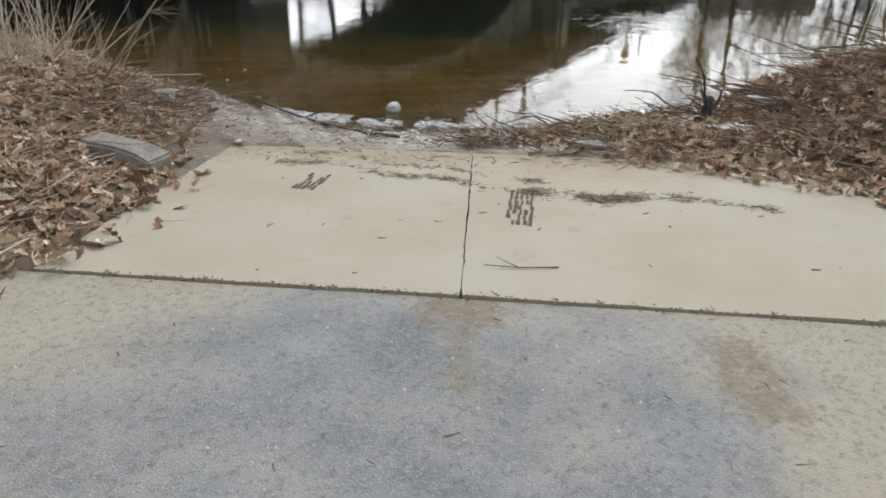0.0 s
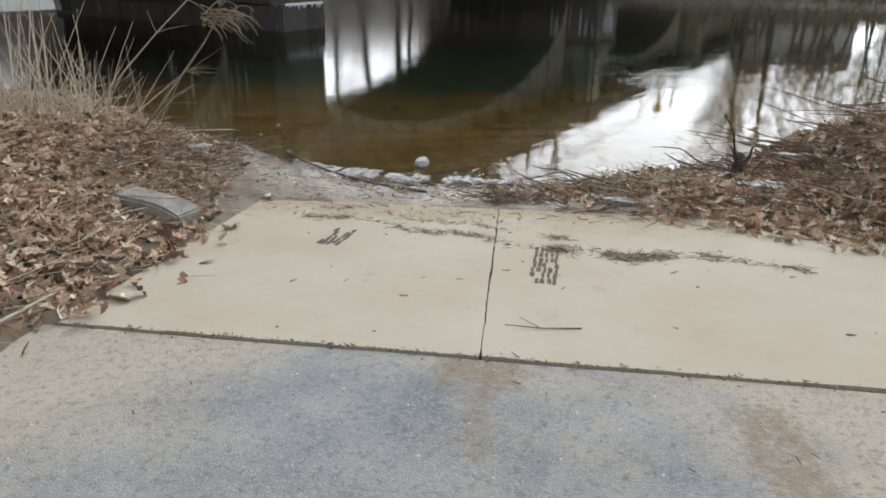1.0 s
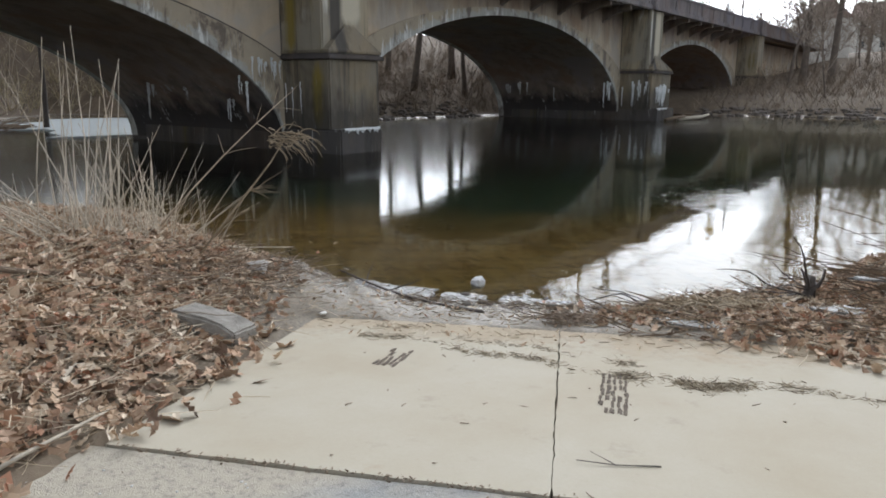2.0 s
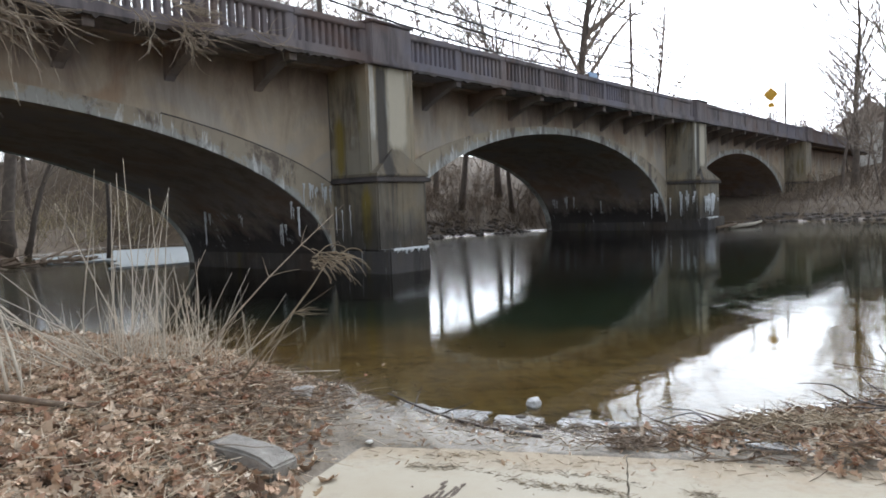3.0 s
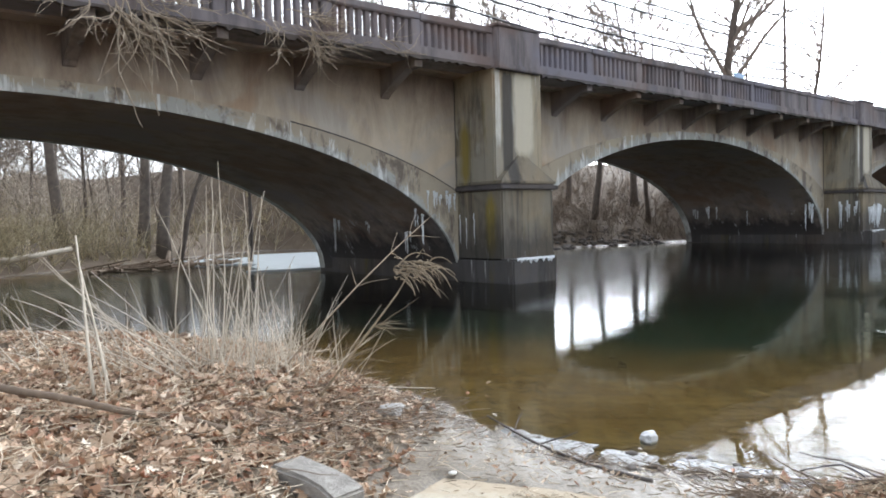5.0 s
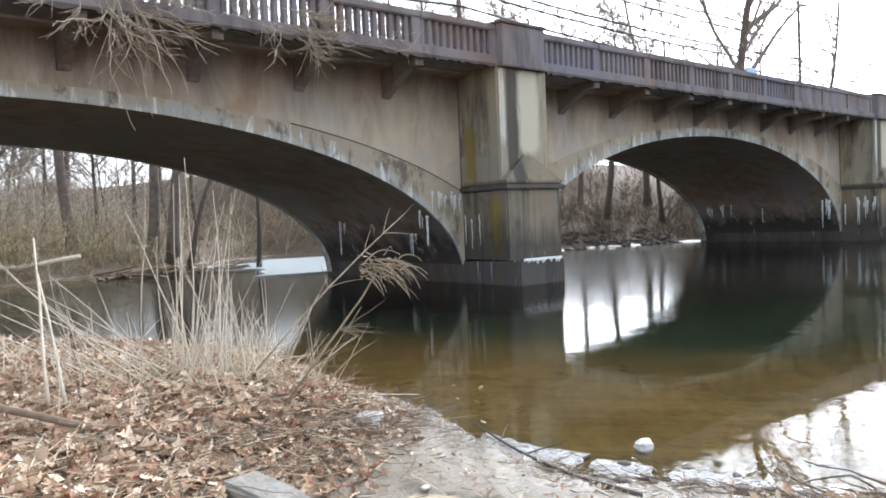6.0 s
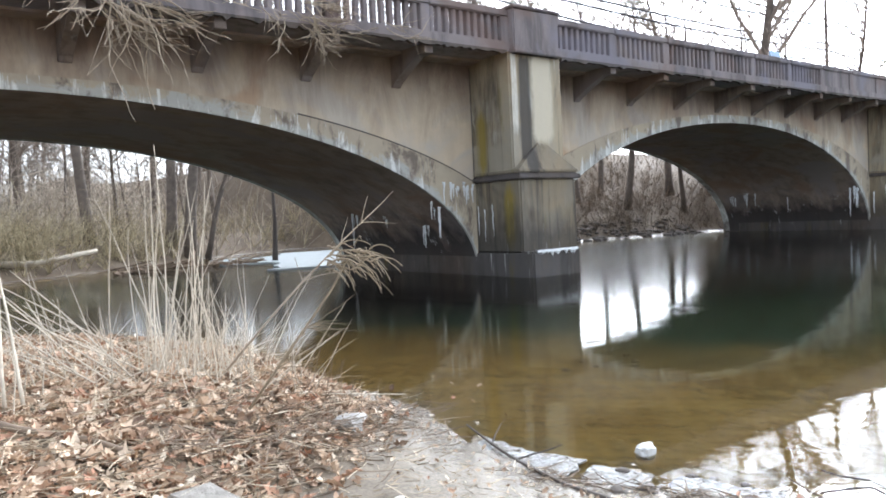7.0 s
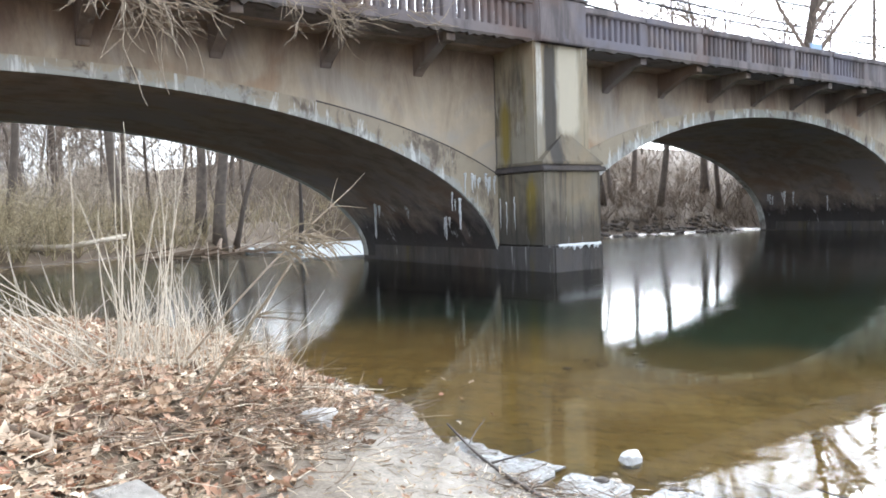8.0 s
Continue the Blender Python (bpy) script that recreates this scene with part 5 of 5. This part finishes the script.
shore_line = [(*xy(u, v), 0.035 + 0.109 * max(0, 4.2 - u)) for u, v in ((5.2, 2.6), (4.75, 2.15), (4.45, 1.82), (4.3, 1.62), (4.0, 1.25), (3.84, 0.95), (3.7, 0.72))]
stick("branch", "dark wet branch lying along the waterline", "branch", shore_line, 0.009, 0.024, DARKWOOD,
      [(wander(g, shore_line[2], (0.5, -0.4, 0.1), 0.4, 3, 0.15), 0.01), (wander(g, shore_line[1], (0.4, 0.2, 0.25), 0.35, 3, 0.15), 0.008)])
sx, sy, sz = stuck(4.6, -2.4)
stick("snag", "dark dead snag with broken branches at the waterline", "driftwood", wander(g, (sx, sy, sz - 0.05), (0.05, -0.1, 1), 0.30, 5, 0.2), 0.075, 0.035, DARKWOOD,
      [(wander(g, (sx, sy, sz + 0.03 + 0.012 * k), (math.cos(a), math.sin(a), e), ln, 10, 0.34), w) for k, (a, e, ln, w) in enumerate(((2.3, 0.03, 1.5, 0.014), (1.9, 0.10, 1.2, 0.012), (2.7, 0.02, 1.1, 0.011), (1.5, 0.06, 0.9, 0.010), (-0.7, 1.2, 0.30, 0.03), (0.3, 1.0, 0.26, 0.028), (2.6, 2.6, 0.62, 0.016), (2.1, 0.25, 0.9, 0.008), (2.5, 0.18, 0.9, 0.007), (2.0, 0.35, 0.6, 0.007), (-1.2, 0.7, 0.3, 0.022)))])
for k, (u, v, a, ln) in enumerate(((4.3, -1.2, 2.0, 1.0), (4.1, -0.9, 1.5, 0.8), (4.0, -1.7, 2.4, 1.0), (3.85, -2.0, 1.8, 0.8))):
    x, y, z = stuck(u, v)
    p = wander(g, (x, y, z + 0.03), (math.cos(a), math.sin(a), 0.03), ln, 10, 0.3)
    stick("branch", "dark broken driftwood branch among leaves", "branch", p, 0.010, 0.004, DARKWOOD, [(wander(g, p[2], (math.cos(a + 0.8), math.sin(a + 0.8), 0.2), 0.35, 3, 0.15), 0.006)], "driftwood branches")
lo = [(*xy(4.35, 4.2), 0.42), (*xy(4.6, 3.6), 0.40), (*xy(4.9, 3.05), 0.36)]
stick("stick", "long pale dry stalk leaning out over the water", "branch", lo, 0.008, 0.004, STRAW)
x, y, z = stuck(0.42, -0.5)
stick("twig", "thin forked twig on the concrete slab", "twig", [(x, y, z + 0.006), (x - 0.12, y + 0.17, z + 0.012), (x - 0.2, y + 0.34, z + 0.02)], 0.004, 0.002, DARKWOOD, [([(x - 0.12, y + 0.17, z + 0.01), (x - 0.06, y + 0.33, z + 0.006)], 0.003)])
# weed stalk with a hanging tangle of dead tendrils
right = Vector((0.78, -0.6, 0))
mid = Vector((8.70, 4.38, 1.69))
stalk = [(8.15, 5.05, 0.72), (8.28, 4.86, 1.0), (8.42, 4.68, 1.28), (8.55, 4.54, 1.52), tuple(mid + right * -0.1 + Vector((0, 0, 0.02)))]
tangle = []
for _ in range(34):
    p0 = mid + right * g.uniform(-0.24, 0.06) + Vector((g.gauss(0, 0.04), g.gauss(0, 0.04), g.gauss(0.03, 0.045)))
    d = right * g.uniform(0.5, 1.0) + Vector((g.gauss(0, 0.25), g.gauss(0, 0.25), g.uniform(-0.1, 0.55)))
    tangle.append((wander(g, p0, d, g.uniform(0.14, 0.32), 9, 0.16, 0.17), g.uniform(0.004, 0.0085)))
for _ in range(16):
    p0 = mid + right * g.uniform(-0.28, -0.02) + Vector((0, 0, g.gauss(0.05, 0.05)))
    tangle.append((wander(g, p0, (g.uniform(-1, 1), g.uniform(-1, 1), g.uniform(-0.2, 0.8)), g.uniform(0.12, 0.25), 9, 0.75, 0.1), g.uniform(0.004, 0.007)))
for _ in range(14):
    i = g.randint(1, 3)
    tangle.append((wander(g, stalk[i], right * g.uniform(0.2, 1) + Vector((0, 0, g.uniform(-0.2, 0.7))), g.uniform(0.15, 0.45), 5, 0.25), 0.004))
stick("weed", "leaning dead weed with a tangle of dry tendrils", "weed", stalk, 0.011, 0.006, WEED, tangle)
tip = Vector((9.35, 5.15, 2.08))
line = [tuple(Vector((8.3, 5.85, 0.85)).lerp(tip, f) + Vector((0, 0, 0.05 * math.sin(f * 3.14)))) for f in (0, 0.25, 0.5, 0.75, 0.88, 1.0)]
stick("weed", "thin bare forked stem leaning over the water", "weed", line, 0.009, 0.004, VINE,
      [(wander(g, line[i], right * a + Vector((0, 0, e)), ln, 4, 0.15), 0.004) for i, a, e, ln in ((3, 1.0, -0.5, 0.35), (4, 0.9, 0.1, 0.28), (4, 0.2, 1.0, 0.22), (5, 0.8, 0.5, 0.16), (3, 0.4, 1.0, 0.2), (2, 0.8, 0.2, 0.3), (2, -0.4, 1.0, 0.2))])

# stones
rock = thing("rock", "flat-topped grey stone block half sunk in leaves", "rock", (7.60, 4.20, 0.33))
bm = block(-0.30, 0.30, -0.145, 0.145, -0.24, 0.13, 0.02)
bmesh.ops.subdivide_edges(bm, edges=list(bm.edges), cuts=3, use_grid_fill=True)
for w in bm.verts:
    k = 1 - 0.22 * (w.co.x > 0.2) * (w.co.z > 0)
    w.co.z *= k
    w.co += Vector((0.02, 0.02, 0.012)) * noise.noise(w.co * 5 + Vector((3, 1, 7))) + Vector((0.010, 0.010, 0.007)) * noise.noise(w.co * 17)
part("stone", bm, STONE, rock)
rock.rotation_euler = (radians(-4), radians(9), radians(-74))
stone = part("rock", boulder(33, 0.095, 0.075, 0.068, 3, 0.3), PALESTONE)
stone.location = (10.94, 3.92, 0.02)
tagged(stone, "small pale stone standing out of the water", "rock")
x, y, z = stuck(3.15, 2.1)
shell = part("pebble", boulder(4, 0.04, 0.03, 0.016, 2, 0.2), SHELL)
shell.location = (x, y, z + 0.012)
tagged(shell, "small white pebble at the slab edge", "pebble")
x, y, z = stuck(4.15, 3.2)
flat = part("rock", boulder(14, 0.20, 0.14, 0.10, 3, 0.5), FLATSTONE)
flat.location, flat.rotation_euler = (x, y, z + 0.03), (0, 0, 0.6)
tagged(flat, "flat grey stone bedded in the muddy bank", "rock")
for k in range(14):
    x, y, z = stuck(g.uniform(3.9, 4.7), g.uniform(-0.6, 1.2))
    s = g.uniform(0.03, 0.075)
    c = part("pebble", boulder(50 + k, s, s * 0.8, s * 0.5, 2, 0.3), g.choice((STONE, DARKSTONE, DARKSTONE)))
    c.location, c.rotation_euler = (x, y, max(z, -0.02) + s * 0.2), (0, 0, g.uniform(0, 6))
    tagged(c, "wet grey stone at the water's edge", "pebble", "stones at the waterline")

# dried tyre-tread mud prints
for u, v, a, rows, cols in ((1.52, -0.35, -0.08, 7, 5), (2.0, 1.17, -0.12, 4, 5)):
    x, y, z = stuck(u, v)
    t = thing("mud_print", "dark dried mud tread print on the concrete", "mud print", (x, y, z + 0.003), group="mud prints on the ramp")
    t.rotation_euler = (0, radians(6.2) * math.cos(a), RAMP + a)
    for i in range(rows):
        for j in range(cols):
            if g.random() < 0.15:
                continue
            cx, cy = (i - (rows - 1) / 2) * 0.118 + g.uniform(-0.02, 0.02), (j - (cols - 1) / 2) * 0.036 + g.uniform(-0.006, 0.006)
            bm = boulder(i * 7 + j, g.uniform(0.05, 0.085), g.uniform(0.010, 0.018), 0.004, 2, 1.2)
            bmesh.ops.translate(bm, vec=(cx, cy, 0), verts=bm.verts)
            part("mud_clod", bm, MUD, t)

# vines on the parapet
def vine(name_label, at, runs, seed):
    rg = random.Random(seed)
    t = thing("vine", name_label, "vine", at, "dry vines on the bridge")
    for (x, y, z), way, ln, n, droop in runs:
        for _ in range(n):
            st = (x + rg.gauss(0, 0.35) - at[0], y + rg.gauss(0, 0.05) - at[1], z + rg.gauss(0, 0.15) - at[2])
            d = (way[0] + rg.gauss(0, 0.35), way[1] + rg.gauss(0, 0.12), way[2] + rg.gauss(0, 0.3))
            V, F = [], []
            p = wander(rg, st, d, ln * rg.uniform(0.5, 1.0), 14, 0.3, droop)
            tube(V, F, p, taper(rg.uniform(0.010, 0.021), 0.006, 14), 4)
            for _ in range(5):
                i = rg.randint(2, 7)
                q = wander(rg, p[i], (d[0] + rg.uniform(-0.8, 0.9), rg.uniform(-0.3, 0.1), d[2] + rg.uniform(-0.2, 0.8)), rg.uniform(0.4, 0.9), 6, 0.25)
                tube(V, F, q, taper(0.009, 0.004, 5), 3)
            part("stem", (V, F), VINE, t)


vine("dry leafless vine hanging down the bridge face", (10.6, 16.45, 7.2), [((10.2, 16.3, 7.0), (0.5, -0.1, -0.9), 3.0, 12, 0.02), ((10.5, 16.3, 6.9), (0.95, -0.1, -0.45), 3.0, 7, -0.01), ((9.4, 16.3, 7.0), (-0.5, -0.1, -0.9), 1.6, 2, 0.0), ((10.4, 16.3, 7.2), (0.7, -0.05, -0.1), 2.0, 5, 0.05)], 1)
vine("dry leafless vine tangled over the parapet", (15.0, 16.45, 7.2), [((14.0, 16.3, 6.95), (0.3, -0.1, -0.8), 1.5, 5, -0.02), ((14.6, 16.3, 6.9), (0.95, -0.05, -0.45), 2.9, 7, -0.03), ((15.9, 16.3, 6.95), (0.85, -0.1, -0.6), 2.0, 3, -0.07), ((14.6, 16.3, 7.3), (0.8, -0.05, 0.05), 2.0, 6, 0.03), ((13.6, 16.3, 7.0), (-0.6, -0.1, 0.2), 1.0, 3, 0.05)], 2)

# far logs
stick("log", "pale barkless log stranded on the far bank", "log", [(9.0, 37.6, gz(9, 37.6) + 0.1), (11.5, 38.0, 0.75), (14.2, 38.6, 1.15)], 0.16, 0.11, STRAW)
stick("stump", "dark leaning dead trunk standing in the ice", "driftwood", wander(g, (22.7, 37.0, 0.0), (0.12, 0.1, 1), 5.0, 6, 0.05), 0.16, 0.05, DARKWOOD)
V, F = [], []
for _ in range(90):
    f = g.random()
    x, y = 14.5 + 6.6 * f + g.gauss(0, 0.5), 36.4 + 0.6 * f + g.gauss(0, 0.6)
    w = g.uniform(0.02, 0.09) if g.random() < 0.85 else g.uniform(0.1, 0.17)
    a = g.gauss(0.1, 0.6)
    tube(V, F, wander(g, (x, y, 0.04 + abs(g.gauss(0, 0.12))), (math.cos(a), math.sin(a), g.gauss(0, 0.12)), g.uniform(0.6, 2.6), 4, 0.1), taper(w, w * 0.5, 4), 5)
tagged(part("driftwood_pile", (V, F), DEADWOOD), "dark tangled driftwood jam at the edge of the ice", "driftwood", kind="stuff")
ice_sheet("ice_sheet", [(19.5, 36.4), (23.0, 35.2), (28.5, 42.0), (21.0, 42.5)], 0.055, 0.2, ICE, "pale ice behind the driftwood jam", 6, 0.4)
stick("log", "pale driftwood log by the far pier", "log", [(52.2, 14.9, 0.12), (55.0, 14.2, 0.2), (58.0, 14.6, 0.25)], 0.14, 0.08, STRAW)
stick("log", "brown driftwood log by the far pier", "log", [(50.6, 15.2, 0.1), (52.5, 14.6, 0.3), (54.0, 15.2, 0.35)], 0.12, 0.06, DEADWOOD)


# icicles on the arch walls and along the pier foot
ICICLE = simple("icicle_white", (0.72, 0.74, 0.75), 0.3, 9.0, 0.12, 0.3, 0.006)


def icicle(c, crown, z0, side, y, top, low, r, seed):
    """A run of ice down the curved inner face of an arch."""
    rg = random.Random(seed)
    n = 9
    t = thing("icicle", "white icicle frozen down the dark arch wall", "icicle", (c + side * 13.2, y, low), "icicles under the bridge")
    for k in range(rg.randint(2, 4)):
        V, F = [], []
        a, b2 = top - rg.uniform(0, 0.25), low + rg.uniform(0, 0.6 * (top - low))
        y1 = y + rg.uniform(-0.25, 0.25) * (k > 0)
        pts = []
        for i in range(n + 1):
            z = a + (b2 - a) * i / n
            x = c + side * (13.25 * math.sqrt(max(0.0, 1 - ((a - z0) / (crown - z0)) ** 2)) - 0.01)
            pts.append((x - c - side * 13.2, y1 - y + rg.gauss(0, 0.015), z - low))
        tube(V, F, pts, [0.55 * r * rg.uniform(0.6, 1.2) * (1 - 0.75 * i / n) for i in range(n + 1)], 6)
        smooth(part("ice_run", (V, F), ICICLE, t))


for k, (i, side, y, top, low, r) in enumerate(((0, 1, 24.2, 2.3, 0.85, 0.10), (0, 1, 20.3, 1.75, 0.8, 0.09), (0, 1, 18.75, 2.5, 1.0, 0.08), (0, 1, 22.3, 2.2, 1.6, 0.05), (1, 1, 26.2, 2.3, 1.6, 0.13), (1, 1, 25.0, 2.5, 1.2, 0.15), (1, 1, 24.5, 2.4, 1.5, 0.10), (1, 1, 22.6, 2.1, 0.9, 0.07), (1, 1, 18.6, 2.6, 0.8, 0.12))):
    c, crown, z0 = ARCHES[i]
    icicle(c, crown, z0, side, y, top, low, r, 60 + k)


def ice_fringe(x0, x1, y, z, seed):
    rg = random.Random(seed)
    bm = bmesh.new()
    x = x0
    rows = []
    while x < x1:
        d = 0.03 + 0.16 * rg.random() ** 3
        rows.append([bm.verts.new(q) for q in ((x, y + 0.16 + rg.uniform(-0.06, 0.06), z + 0.004), (x, y - 0.02, z + 0.03 + rg.uniform(0, 0.02)), (x, y - 0.035, z - d * 0.4), (x, y - 0.006, z - d))])
        x += rg.uniform(0.03, 0.09)
    for a, b2 in zip(rows, rows[1:]):
        for i in range(3):
            bm.faces.new((a[i], b2[i], b2[i + 1], a[i + 1]))
    ob = part("ice_fringe", bm, ICICLE)
    tagged(ob, "ragged white ice fringe along the pier plinth", "ice", "ice on the river")


ice_fringe(21.5, 23.3, 15.75, 0.78, 3)
ice_fringe(50.5, 52.4, 15.75, 0.78, 4)


def ice_curtain(label, a, b2, out, top, low, n, r, seed):
    """Runs of ice frozen down an upright face between a and b2; out points away from the face."""
    rg = random.Random(seed)
    at = (a[0], a[1], low)
    t = thing("icicle", label, "icicle", at, "icicles under the bridge")
    for _ in range(n):
        f = rg.random()
        x, y = a[0] + (b2[0] - a[0]) * f - at[0], a[1] + (b2[1] - a[1]) * f - at[1]
        z0, z1 = top - rg.uniform(0, 0.3) * (top - low), low + rg.random() ** 1.4 * 0.7 * (top - low)
        V, F = [], []
        pts = [(x + out[0] * 0.012 + rg.gauss(0, 0.008), y + out[1] * 0.012 + rg.gauss(0, 0.008), z0 + (z1 - z0) * i / 7 - low) for i in range(8)]
        tube(V, F, pts, [r * rg.uniform(0.6, 1.3) * (1 - 0.8 * i / 7) for i in range(8)], 6)
        smooth(part("ice_run", (V, F), ICICLE, t))


ice_curtain("thick white ice frozen down the far pier front", (51.2, 16.22), (54.1, 16.22), (0, -1), 2.35, 0.85, 16, 0.085, 1)
ice_curtain("white ice streaks down the side of the far pier", (50.47, 16.5), (50.47, 18.2), (-1, 0), 2.6, 0.9, 8, 0.06, 2)
ice_curtain("white ice fringe at the foot of the arch ring", (20.1, 18.33), (21.3, 18.33), (0, -1), 3.05, 2.3, 13, 0.045, 3)
ice_curtain("thin white ice runs on the pier's wet corner", (21.38, 17.3), (21.38, 18.2), (-1, 0), 2.3, 1.0, 3, 0.024, 4)
